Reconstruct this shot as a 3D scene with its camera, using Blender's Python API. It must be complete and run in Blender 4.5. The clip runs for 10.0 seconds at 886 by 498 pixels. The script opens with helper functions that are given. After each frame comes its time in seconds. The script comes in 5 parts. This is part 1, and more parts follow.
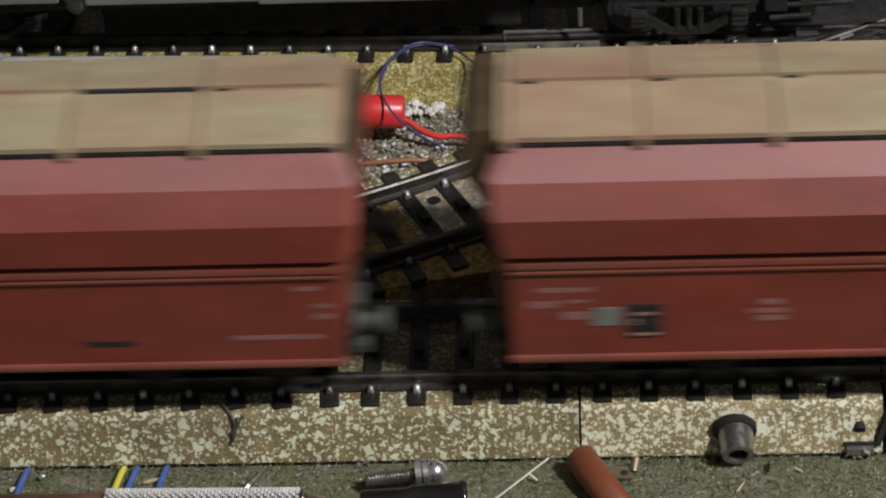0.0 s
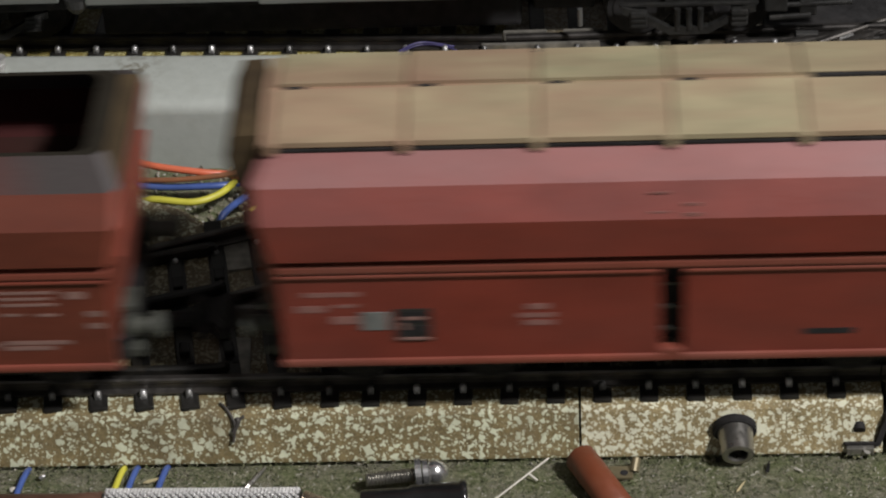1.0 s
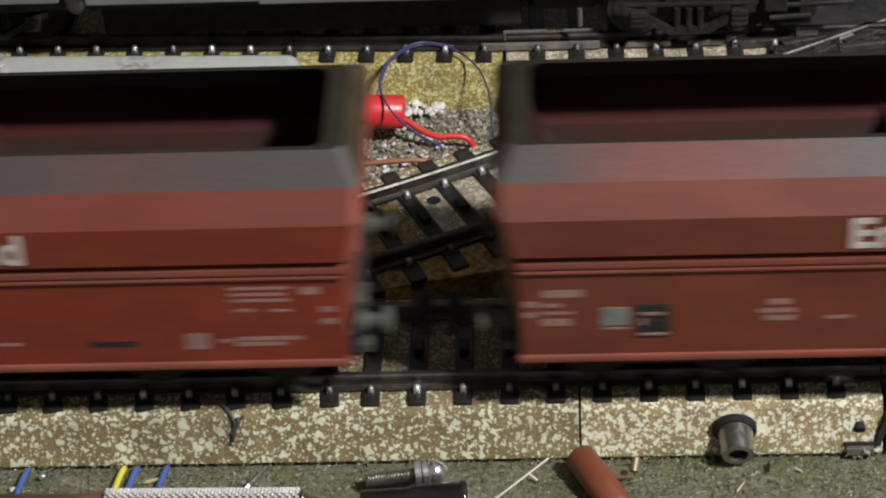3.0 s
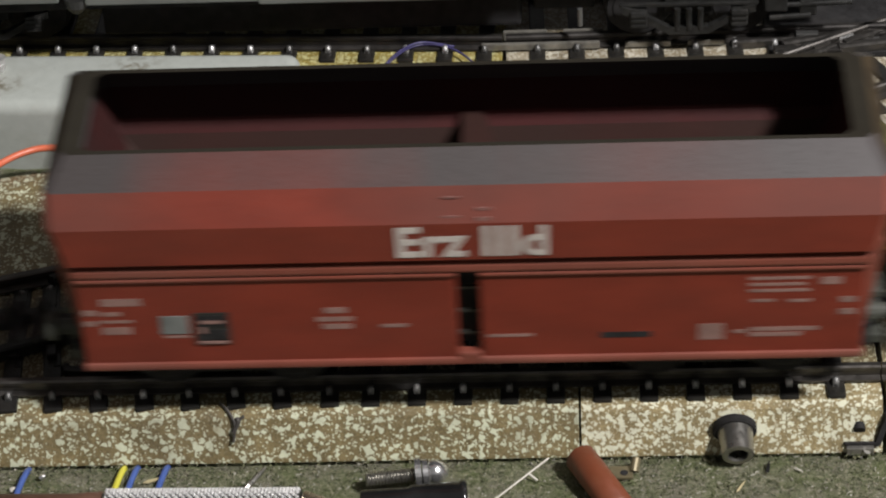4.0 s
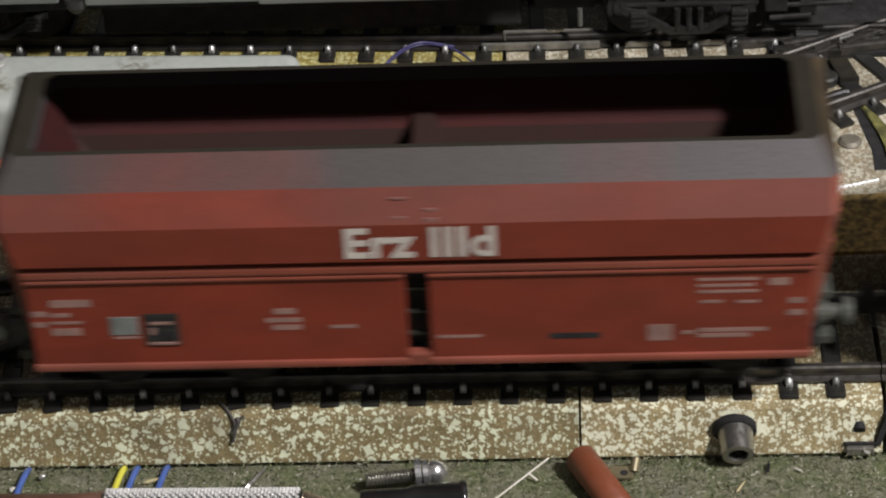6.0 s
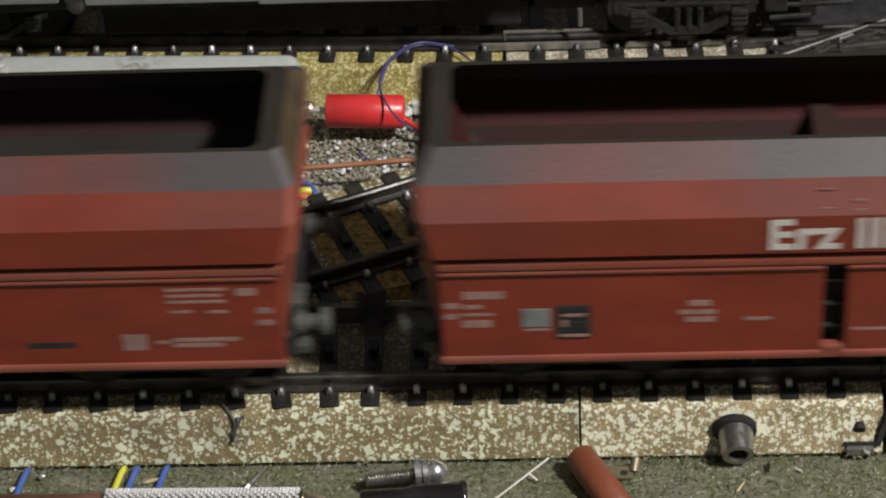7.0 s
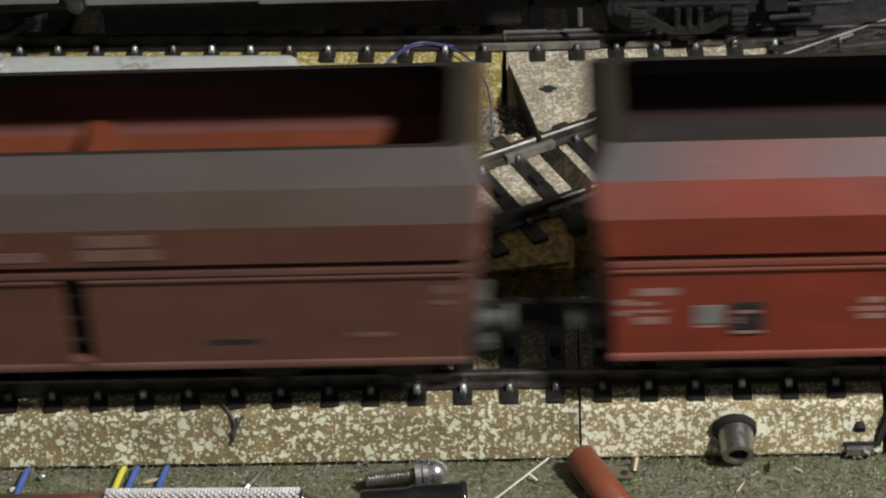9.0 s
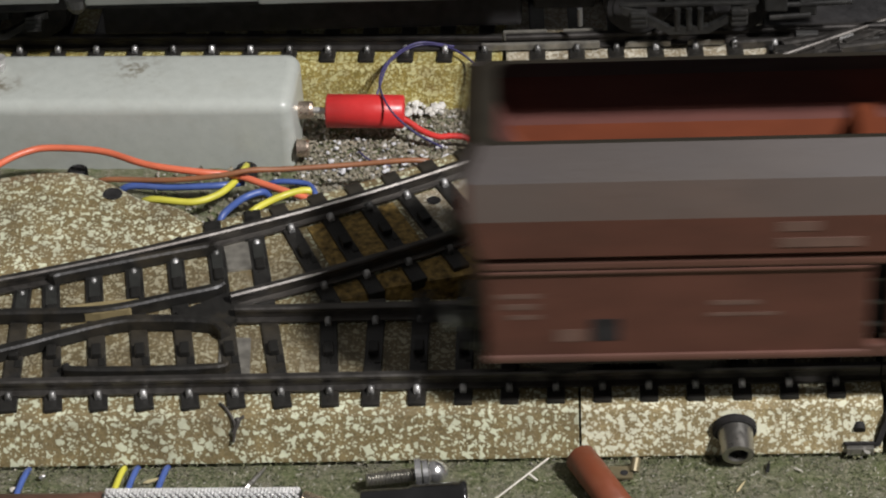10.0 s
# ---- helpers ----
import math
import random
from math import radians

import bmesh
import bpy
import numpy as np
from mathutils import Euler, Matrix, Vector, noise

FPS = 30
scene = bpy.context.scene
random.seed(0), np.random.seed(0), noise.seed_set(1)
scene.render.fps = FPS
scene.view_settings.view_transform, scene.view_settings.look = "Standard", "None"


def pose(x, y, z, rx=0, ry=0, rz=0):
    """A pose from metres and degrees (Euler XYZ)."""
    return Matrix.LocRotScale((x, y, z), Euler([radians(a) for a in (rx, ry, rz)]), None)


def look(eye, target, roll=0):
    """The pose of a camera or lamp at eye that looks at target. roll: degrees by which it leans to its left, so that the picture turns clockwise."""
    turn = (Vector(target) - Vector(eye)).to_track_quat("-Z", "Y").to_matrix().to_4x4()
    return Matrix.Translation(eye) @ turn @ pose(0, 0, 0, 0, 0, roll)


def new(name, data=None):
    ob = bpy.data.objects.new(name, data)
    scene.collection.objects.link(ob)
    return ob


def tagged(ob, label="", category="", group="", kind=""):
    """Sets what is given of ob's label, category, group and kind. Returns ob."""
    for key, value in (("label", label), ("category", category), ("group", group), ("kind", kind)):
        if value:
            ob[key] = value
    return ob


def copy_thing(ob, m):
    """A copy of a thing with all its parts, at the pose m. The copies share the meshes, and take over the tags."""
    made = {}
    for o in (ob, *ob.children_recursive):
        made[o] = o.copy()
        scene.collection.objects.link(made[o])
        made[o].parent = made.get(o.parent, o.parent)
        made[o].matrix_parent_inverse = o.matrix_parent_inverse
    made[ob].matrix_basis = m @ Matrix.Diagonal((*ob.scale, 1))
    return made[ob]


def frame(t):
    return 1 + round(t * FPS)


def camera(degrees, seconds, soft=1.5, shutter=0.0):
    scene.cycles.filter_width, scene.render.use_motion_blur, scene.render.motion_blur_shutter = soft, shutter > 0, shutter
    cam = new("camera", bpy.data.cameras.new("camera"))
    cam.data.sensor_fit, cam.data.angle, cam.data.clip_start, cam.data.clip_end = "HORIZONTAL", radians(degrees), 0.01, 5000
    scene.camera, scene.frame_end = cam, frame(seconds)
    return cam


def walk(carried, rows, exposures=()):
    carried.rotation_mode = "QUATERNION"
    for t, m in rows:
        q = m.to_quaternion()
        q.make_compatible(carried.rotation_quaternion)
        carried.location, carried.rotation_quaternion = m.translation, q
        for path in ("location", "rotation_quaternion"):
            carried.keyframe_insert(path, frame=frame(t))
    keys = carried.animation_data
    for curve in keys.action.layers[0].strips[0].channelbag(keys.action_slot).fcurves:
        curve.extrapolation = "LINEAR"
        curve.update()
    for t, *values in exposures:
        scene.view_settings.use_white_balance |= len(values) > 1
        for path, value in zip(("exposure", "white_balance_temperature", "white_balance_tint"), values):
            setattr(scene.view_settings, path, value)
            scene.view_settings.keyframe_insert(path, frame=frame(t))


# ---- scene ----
# Camera: stands still on a low support before the layout.
cam = camera(18.537, 10.0, soft=2.1, shutter=0.8)
EYE = (0.0105645, -0.3182282, 0.2725090)
AIM = (-0.0080839, -0.0017395, 0.0286091)
walk(cam, [(0.0, look(EYE, AIM, -3.2533)), (10.0, look(EYE, AIM, -3.2533))], [(0.0, -0.26), (1.0, -0.28), (1.5, -0.10), (2.0, 0.07), (2.6, 0.09), (3.8, 0.05), (7.5, 0.04), (9.0, 0.07), (9.5, 0.19), (10.0, 0.07)])

# World: a dim room, and one lamp hanging in front of the layout, to the side.
world = bpy.data.worlds.new("room")
scene.world = world
world.use_nodes = True
world.node_tree.nodes["Background"].inputs[0].default_value = (1.0, 0.96, 0.94, 1)
world.node_tree.nodes["Background"].inputs[1].default_value = 0.155

lamp_data = bpy.data.lights.new("room_lamp", "AREA")
lamp_data.shape, lamp_data.size, lamp_data.energy = "DISK", 0.10, 16.9
lamp_data.color = (1.0, 0.965, 0.970)
lamp = new("room_lamp", lamp_data)
lamp.matrix_world = look((0.53, -0.40, 0.86), (0.0, 0.02, 0.0))

U = 0.001  # all shapes below are written in millimetres


# ---------------------------------------------------------------- materials
def nodes_of(name):
    m = bpy.data.materials.new(name)
    m.use_nodes = True
    nt = m.node_tree
    b = nt.nodes["Principled BSDF"]
    return m, nt, b


def coords(nt, scale=(1, 1, 1)):
    tc = nt.nodes.new("ShaderNodeTexCoord")
    mp = nt.nodes.new("ShaderNodeMapping")
    mp.inputs["Scale"].default_value = scale
    nt.links.new(tc.outputs["Object"], mp.inputs["Vector"])
    return mp.outputs["Vector"]


def noise_node(nt, vec, scale, detail=4, rough=0.55, distort=0.0):
    n = nt.nodes.new("ShaderNodeTexNoise")
    n.inputs["Scale"].default_value = scale
    n.inputs["Detail"].default_value = detail
    n.inputs["Roughness"].default_value = rough
    n.inputs["Distortion"].default_value = distort
    nt.links.new(vec, n.inputs["Vector"])
    return n.outputs["Fac"]


def ramp(nt, fac, stops):
    r = nt.nodes.new("ShaderNodeValToRGB")
    e = r.color_ramp.elements
    while len(e) < len(stops):
        e.new(0.5)
    for el, (p, c) in zip(e, stops):
        el.position = p
        el.color = (*c, 1) if len(c) == 3 else c
    nt.links.new(fac, r.inputs["Fac"])
    return r.outputs["Color"]


def mix(nt, fac, a, b, how="MIX"):
    m = nt.nodes.new("ShaderNodeMix")
    m.data_type, m.blend_type = "RGBA", how
    for sock, v in ((m.inputs["Factor"], fac), (m.inputs["A"], a), (m.inputs["B"], b)):
        if isinstance(v, (int, float)):
            sock.default_value = v
        elif isinstance(v, tuple):
            sock.default_value = (*v, 1)
        else:
            nt.links.new(v, sock)
    return m.outputs["Result"]


def bump(nt, b, fac, strength, dist):
    n = nt.nodes.new("ShaderNodeBump")
    n.inputs["Strength"].default_value = strength
    n.inputs["Distance"].default_value = dist * U
    nt.links.new(fac, n.inputs["Height"])
    nt.links.new(n.outputs["Normal"], b.inputs["Normal"])


def plain(name, col, rough=0.5, metal=0.0, var=0.25, scale=500, grain=0.15, dirt=(0.05, 0.045, 0.04), dirt_amount=0.35, spec=0.5):
    """A surface with blotches, fine grain and some dirt."""
    m, nt, b = nodes_of(name)
    v = coords(nt)
    lo = tuple(c * (1 - var) for c in col)
    hi = tuple(min(1, c * (1 + var)) for c in col)
    base = ramp(nt, noise_node(nt, v, scale), [(0.3, lo), (0.7, hi)])
    patches = ramp(nt, noise_node(nt, v, scale * 0.22, 6, 0.65), [(0.52, (0, 0, 0)), (0.78, (dirt_amount,) * 3)])
    nt.links.new(mix(nt, patches, base, dirt), b.inputs["Base Color"])
    b.inputs["Metallic"].default_value = metal
    b.inputs["Specular IOR Level"].default_value = spec
    g = noise_node(nt, v, scale * 4, 3)
    rr = ramp(nt, g, [(0.3, (rough * 0.8,) * 3), (0.7, (min(1, rough * 1.2),) * 3)])
    nt.links.new(rr, b.inputs["Roughness"])
    if grain:
        bump(nt, b, g, grain, 0.15)
    return m


def calc(nt, how, a, b):
    n = nt.nodes.new("ShaderNodeMath")
    n.operation = how
    for k, v in enumerate((a, b)):
        if isinstance(v, (int, float)):
            n.inputs[k].default_value = v
        else:
            nt.links.new(v, n.inputs[k])
    return n.outputs[0]


def islands(nt, vec, scale, warp, small, large, keep):
    """Separate printed flecks, each of its own size; keep: the share of cells left empty."""
    shake = nt.nodes.new("ShaderNodeTexNoise")
    shake.inputs["Scale"].default_value = scale * 1.1
    shake.inputs["Detail"].default_value = 1.0
    nt.links.new(vec, shake.inputs["Vector"])
    bend = nt.nodes.new("ShaderNodeVectorMath")
    bend.operation = "MULTIPLY_ADD"
    nt.links.new(shake.outputs["Color"], bend.inputs[0])
    bend.inputs[1].default_value = (warp / scale,) * 3
    nt.links.new(vec, bend.inputs[2])
    cells = nt.nodes.new("ShaderNodeTexVoronoi")
    cells.voronoi_dimensions = "2D"
    cells.inputs["Scale"].default_value = scale
    nt.links.new(bend.outputs[0], cells.inputs["Vector"])
    one = nt.nodes.new("ShaderNodeSeparateColor")
    nt.links.new(cells.outputs["Color"], one.inputs[0])
    size = nt.nodes.new("ShaderNodeMapRange")
    size.clamp = False
    for k, v in enumerate((keep, 1.0, small, large)):
        size.inputs[k + 1].default_value = v
    nt.links.new(one.outputs[0], size.inputs[0])
    return calc(nt, "SUBTRACT", size.outputs[0], cells.outputs["Distance"])


def bed_print(name, ochre, cream, fleck=1.0, fill=0.0, gloss=0.36, soiled=0.65, relief=0.15):
    """Sheet-metal roadbed printed with cream stone flecks on ochre; the print runs down over the shoulder."""
    m, nt, b = nodes_of(name)
    v = coords(nt)
    xyz = nt.nodes.new("ShaderNodeSeparateXYZ")
    nt.links.new(v, xyz.inputs[0])
    flat = nt.nodes.new("ShaderNodeCombineXYZ")
    nt.links.new(xyz.outputs[0], flat.inputs[0])
    nt.links.new(calc(nt, "ADD", xyz.outputs[1], calc(nt, "MULTIPLY", xyz.outputs[2], 0.7)), flat.inputs[1])
    flat = flat.outputs[0]
    shards = islands(nt, flat, 430 / fleck, 1.3, 0.10, 0.46 + fill, 0.62)
    mid = islands(nt, flat, 800 / fleck, 1.45, 0.12, 0.52 + fill, 0.30)
    dots = islands(nt, flat, 1350 / fleck, 1.1, 0.12, 0.42 + fill, 0.45)
    near = calc(nt, "MAXIMUM", calc(nt, "MAXIMUM", shards, mid), calc(nt, "MULTIPLY", dots, 0.8))
    mask = ramp(nt, near, [(0.0, (0, 0, 0)), (0.05, (1, 1, 1))])
    tone = noise_node(nt, v, 170, 4)
    low = ramp(nt, tone, [(0.3, tuple(c * 0.72 for c in ochre)), (0.7, tuple(c * 1.25 for c in ochre))])
    speck = ramp(nt, noise_node(nt, v, 2600, 3, 0.6), [(0.35, (0.72,) * 3), (0.65, (1.2,) * 3)])
    low = mix(nt, 1.0, low, speck, "MULTIPLY")
    top = ramp(nt, tone, [(0.3, tuple(c * 0.85 for c in cream)), (0.7, cream)])
    col = mix(nt, mask, low, top)
    soil = ramp(nt, noise_node(nt, v, 95, 6, 0.7), [(0.45, (0, 0, 0)), (0.78, (soiled,) * 3)])
    rust = ramp(nt, noise_node(nt, v, 260, 5, 0.7), [(0.56, (0, 0, 0)), (0.72, (0.45,) * 3)])
    col = mix(nt, soil, col, (0.10, 0.08, 0.05))
    nt.links.new(mix(nt, rust, col, (0.17, 0.11, 0.035)), b.inputs["Base Color"])
    nt.links.new(ramp(nt, noise_node(nt, v, 320, 4), [(0.3, (gloss * 0.8,) * 3), (0.7, (gloss * 1.3,) * 3)]), b.inputs["Roughness"])
    bump(nt, b, mix(nt, 0.5, mask, noise_node(nt, v, 1500, 3)), 0.25 if relief < 0.2 else 0.7, relief)
    return m


def wagon_paint(name, col, dust, dust_amount, rough=0.5, scale=40, gloss=0.65, patchy=0.0):
    """Painted plastic, dusty where the weathering settled, in long patches if patchy."""
    m, nt, b = nodes_of(name)
    v = coords(nt, (0.35, 1, 1))
    base = ramp(nt, noise_node(nt, v, 220, 5), [(0.3, tuple(c * 0.82 for c in col)), (0.7, tuple(c * 1.15 for c in col))])
    lo, hi = dust_amount
    oi = nt.nodes.new("ShaderNodeObjectInfo")
    varied = nt.nodes.new("ShaderNodeMath")
    varied.operation = "MULTIPLY_ADD"
    varied.inputs[1].default_value = 0.16
    nt.links.new(oi.outputs["Random"], varied.inputs[0])
    nt.links.new(noise_node(nt, v, scale, 6, 0.62), varied.inputs[2])
    d = ramp(nt, varied.outputs[0], [(0.46, (lo,) * 3), (0.78, (hi,) * 3)])
    coat = mix(nt, d, base, dust)
    if patchy:
        # dust lies at the ends and about the middle of the wagon, more on some wagons than on others
        xyz = nt.nodes.new("ShaderNodeSeparateXYZ")
        nt.links.new(coords(nt, (8.4, 1, 1)), xyz.inputs[0])
        along_x = nt.nodes.new("ShaderNodeMath")
        along_x.inputs[1].default_value = 0.5
        nt.links.new(xyz.outputs[0], along_x.inputs[0])
        lies = ramp(nt, along_x.outputs[0], [(0.05, (1, 1, 1)), (0.17, (0, 0, 0)), (0.34, (0.1,) * 3), (0.47, (0.95,) * 3), (0.60, (0.8,) * 3), (0.71, (0, 0, 0)), (0.80, (0.2,) * 3), (0.92, (1, 1, 1))])
        spread = nt.nodes.new("ShaderNodeVectorMath")
        spread.operation = "MULTIPLY_ADD"
        nt.links.new(oi.outputs["Random"], spread.inputs[0])
        spread.inputs[1].default_value = (3.1, 0.7, 0.0)
        nt.links.new(coords(nt, (1, 0.5, 0.5)), spread.inputs[2])
        cloud = noise_node(nt, spread.outputs[0], 26, 3, 0.55)
        more = nt.nodes.new("ShaderNodeMath")
        more.operation = "MULTIPLY_ADD"
        nt.links.new(oi.outputs["Random"], more.inputs[0])
        more.inputs[1].default_value = 0.30
        nt.links.new(cloud, more.inputs[2])
        total = nt.nodes.new("ShaderNodeMath")
        total.operation = "MULTIPLY_ADD"
        nt.links.new(lies, total.inputs[0])
        total.inputs[1].default_value = 0.42
        nt.links.new(more.outputs[0], total.inputs[2])
        long = ramp(nt, total.outputs[0], [(0.55, (0, 0, 0)), (1.12, (patchy,) * 3)])
        coat = mix(nt, long, coat, tuple(c * 1.05 for c in dust))
    nt.links.new(coat, b.inputs["Base Color"])
    g = noise_node(nt, coords(nt), 2500, 3)
    nt.links.new(ramp(nt, g, [(0.3, (rough * 0.85,) * 3), (0.7, (min(1, rough * 1.2),) * 3)]), b.inputs["Roughness"])
    b.inputs["Specular IOR Level"].default_value = gloss
    bump(nt, b, g, 0.12, 0.1)
    return m


M_BED_A = bed_print("printed_bed", (0.184, 0.146, 0.071), (0.585, 0.61, 0.445), 0.80, -0.06)
M_BED_B = bed_print("printed_bed_pale", (0.264, 0.214, 0.112), (0.67, 0.67, 0.51), 0.74, 0.02, 0.29, 0.3)
M_BED_C = bed_print("printed_bed_yellowed", (0.285, 0.228, 0.062), (0.56, 0.53, 0.26), 0.55, 0.02, 0.3, 0.65, 0.4)
M_BED_D = bed_print("printed_bed_grey", (0.29, 0.245, 0.165), (0.54, 0.51, 0.41), 0.62, 0.05, 0.36, 0.65, 0.4)
M_BED_GRIMY = bed_print("grimy_printed_bed", (0.120, 0.094, 0.046), (0.33, 0.31, 0.21), 0.66, -0.04, 0.5, 0.9)
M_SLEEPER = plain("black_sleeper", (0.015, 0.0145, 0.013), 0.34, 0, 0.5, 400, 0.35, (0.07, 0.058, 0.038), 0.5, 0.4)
M_RAIL = plain("worn_rail_steel", (0.100, 0.094, 0.086), 0.40, 0.85, 0.3, 250, 0.15, (0.05, 0.038, 0.028), 0.5)
M_MUSTARD = plain("mottled_mustard_brown", (0.250, 0.165, 0.046), 0.75, 0, 0.75, 900, 0.9, (0.022, 0.016, 0.009), 1.0)
M_TANPLATE = plain("tan_plastic", (0.21, 0.17, 0.085), 0.5, 0, 0.2, 300, 0.1)
M_SCREWHEAD = plain("dull_screw_head", (0.15, 0.135, 0.105), 0.5, 0.3, 0.3, 500, 0.2)
M_MOSSGREEN = plain("olive_moss", (0.115, 0.110, 0.030), 0.85, 0, 0.6, 700, 0.9, (0.03, 0.028, 0.015), 0.8)
M_RAIL_DARK = plain("tarnished_rail_steel", (0.040, 0.037, 0.034), 0.5, 0.5, 0.4, 250, 0.2, (0.03, 0.025, 0.02), 0.5, 0.3)
M_SLIDE = plain("dark_slide_steel", (0.060, 0.058, 0.052), 0.45, 0.3, 0.35, 500, 0.2)
M_SPIKE = plain("bright_steel", (0.50, 0.50, 0.48), 0.36, 0.55, 0.2, 600, 0.1)


def clip_metal():
    m, nt, b = nodes_of("dull_clip_steel")
    oi = nt.nodes.new("ShaderNodeObjectInfo")
    nt.links.new(ramp(nt, oi.outputs["Random"], [(0.0, (0.10, 0.10, 0.095)), (0.5, (0.26, 0.26, 0.25)), (1.0, (0.55, 0.55, 0.54))]), b.inputs["Base Color"])
    b.inputs["Metallic"].default_value = 0.75
    nt.links.new(ramp(nt, noise_node(nt, coords(nt), 2500, 3), [(0.3, (0.36,) * 3), (0.7, (0.58,) * 3)]), b.inputs["Roughness"])
    bump(nt, b, noise_node(nt, coords(nt), 3000, 3), 0.5, 0.2)
    return m


M_CLIP = clip_metal()
M_BLADE = plain("smooth_blade_steel", (0.26, 0.255, 0.245), 0.27, 0.9, 0.25, 120, 0.1, (0.08, 0.06, 0.04), 0.5)
M_BRIGHT = plain("bright_glint_metal", (0.75, 0.75, 0.72), 0.28, 0.6, 0.3, 500, 0.2)
M_FROG = plain("black_frog_plastic", (0.013, 0.0125, 0.011), 0.42, 0, 0.4, 300, 0.3, (0.085, 0.066, 0.038), 0.5, 0.35)
M_BLACK = plain("black_underframe", (0.020, 0.0195, 0.0195), 0.7, 0, 0.4, 400, 0.2, spec=0.2)
M_RED = wagon_paint("oxide_red_paint", (0.156, 0.0235, 0.0118), (0.118, 0.040, 0.028), (0.0, 0.25), 0.5, 40, 0.4)
M_RED_DUST = wagon_paint("dusty_red_paint", (0.112, 0.0255, 0.018), (0.039, 0.0355, 0.0340), (0.0, 0.3), 0.40, 52, 0.62, 0.95)
M_RED_OLD = wagon_paint("browned_red_paint", (0.124, 0.0300, 0.0165), (0.088, 0.040, 0.029), (0.0, 0.3), 0.5, 40, 0.4)
M_RED_MID = wagon_paint("faded_red_paint", (0.150, 0.0205, 0.0095), (0.082, 0.044, 0.034), (0.0, 0.10), 0.52, 52, 0.3, 0.42)
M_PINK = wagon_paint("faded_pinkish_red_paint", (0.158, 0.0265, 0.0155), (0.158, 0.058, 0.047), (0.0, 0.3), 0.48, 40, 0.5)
# panels that face up more get lighter reds, the light being painted in
M_PINK_TOP = wagon_paint("lit_top_red_paint", (0.225, 0.068, 0.059), (0.25, 0.135, 0.128), (0.1, 0.7), 0.40)
M_PINK_MID = wagon_paint("lit_mid_red_paint", (0.172, 0.036, 0.026), (0.178, 0.068, 0.058), (0.0, 0.45), 0.45, 40, 0.5)
M_BROWN = wagon_paint("dark_brown_paint", (0.084, 0.0325, 0.022), (0.068, 0.033, 0.024), (0.0, 0.5), 0.5, 40, 0.45)
M_BROWN_DUST = wagon_paint("dusty_brown_paint", (0.047, 0.036, 0.028), (0.050, 0.0435, 0.0415), (0.1, 0.9), 0.40, 40, 0.45, 0.5)
M_BROWN_MID = wagon_paint("smoky_brown_paint", (0.044, 0.027, 0.0185), (0.047, 0.036, 0.028), (0.0, 0.8), 0.48, 40, 0.4, 0.5)
# edge paint lighter than the sides: the edges' highlight is in the colour
M_LIP = wagon_paint("lit_red_edge_paint", (0.185, 0.043, 0.026), (0.17, 0.088, 0.070), (0.0, 0.5), 0.45, 40, 0.5)
M_LIP_BROWN = wagon_paint("lit_brown_edge_paint", (0.095, 0.042, 0.030), (0.105, 0.068, 0.054), (0.0, 0.5), 0.45, 40, 0.5)
# light and shade inside the hopper are in these colours, level by level
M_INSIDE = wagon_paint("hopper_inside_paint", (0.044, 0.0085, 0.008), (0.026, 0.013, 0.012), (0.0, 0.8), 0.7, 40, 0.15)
M_INSIDE_LOW = wagon_paint("lit_slope_inside", (0.040, 0.0135, 0.011), (0.028, 0.016, 0.013), (0.0, 0.9), 0.75, 40, 0.15, 0.8)
M_INSIDE_ORANGE_SHADE = wagon_paint("shaded_inside_orange", (0.090, 0.034, 0.027), (0.062, 0.028, 0.024), (0.0, 0.7), 0.7, 40, 0.15)
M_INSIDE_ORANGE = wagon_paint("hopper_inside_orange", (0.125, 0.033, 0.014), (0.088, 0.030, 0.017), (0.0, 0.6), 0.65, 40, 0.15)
M_INSIDE_DARK = wagon_paint("shaded_inside_paint", (0.060, 0.049, 0.048), (0.050, 0.046, 0.045), (0.1, 0.8), 0.8, 40, 0.1)
M_RIM = wagon_paint("grimy_rim_paint", (0.016, 0.0135, 0.0095), (0.026, 0.023, 0.0165), (0.0, 0.8), 0.7, 40, 0.12)
M_TAN = wagon_paint("tan_roof_paint", (0.295, 0.268, 0.162), (0.27, 0.115, 0.088), (0.0, 0.6), 0.58, 38, 0.3)
M_END = wagon_paint("dirty_end_paint", (0.070, 0.050, 0.027), (0.030, 0.022, 0.014), (0.0, 1.0), 0.7, 130, 0.12)
M_WHITE = plain("white_lettering", (0.44, 0.40, 0.36), 0.5, 0, 0.1, 300, 0.0)
M_WHITE_FAINT = plain("faded_lettering", (0.22, 0.105, 0.09), 0.5, 0, 0.15, 300, 0.0)
M_SMALL = plain("small_white_lettering", (0.23, 0.135, 0.115), 0.5, 0, 0.2, 300, 0.0)
M_DIM = plain("grubby_lettering", (0.115, 0.068, 0.053), 0.5, 0, 0.2, 300, 0.0)
M_GREY = plain("grey_metal_plate", (0.14, 0.148, 0.14), 0.45, 0, 0.2, 300, 0.1)
M_PLATE = plain("scuffed_grey_plate", (0.22, 0.21, 0.18), 0.4, 0.5, 0.35, 500, 0.2)
# greyer inside, again with a shaded and a lit tone painted in
M_INSIDE_GREY_SHADE = wagon_paint("shaded_inside_grey", (0.026, 0.013, 0.012), (0.018, 0.015, 0.014), (0.0, 0.8), 0.75, 40, 0.1)
M_INSIDE_GREY = wagon_paint("grey_dust_lit_inside", (0.023, 0.0185, 0.017), (0.025, 0.0225, 0.021), (0.0, 0.9), 0.75, 40, 0.15, 0.8)
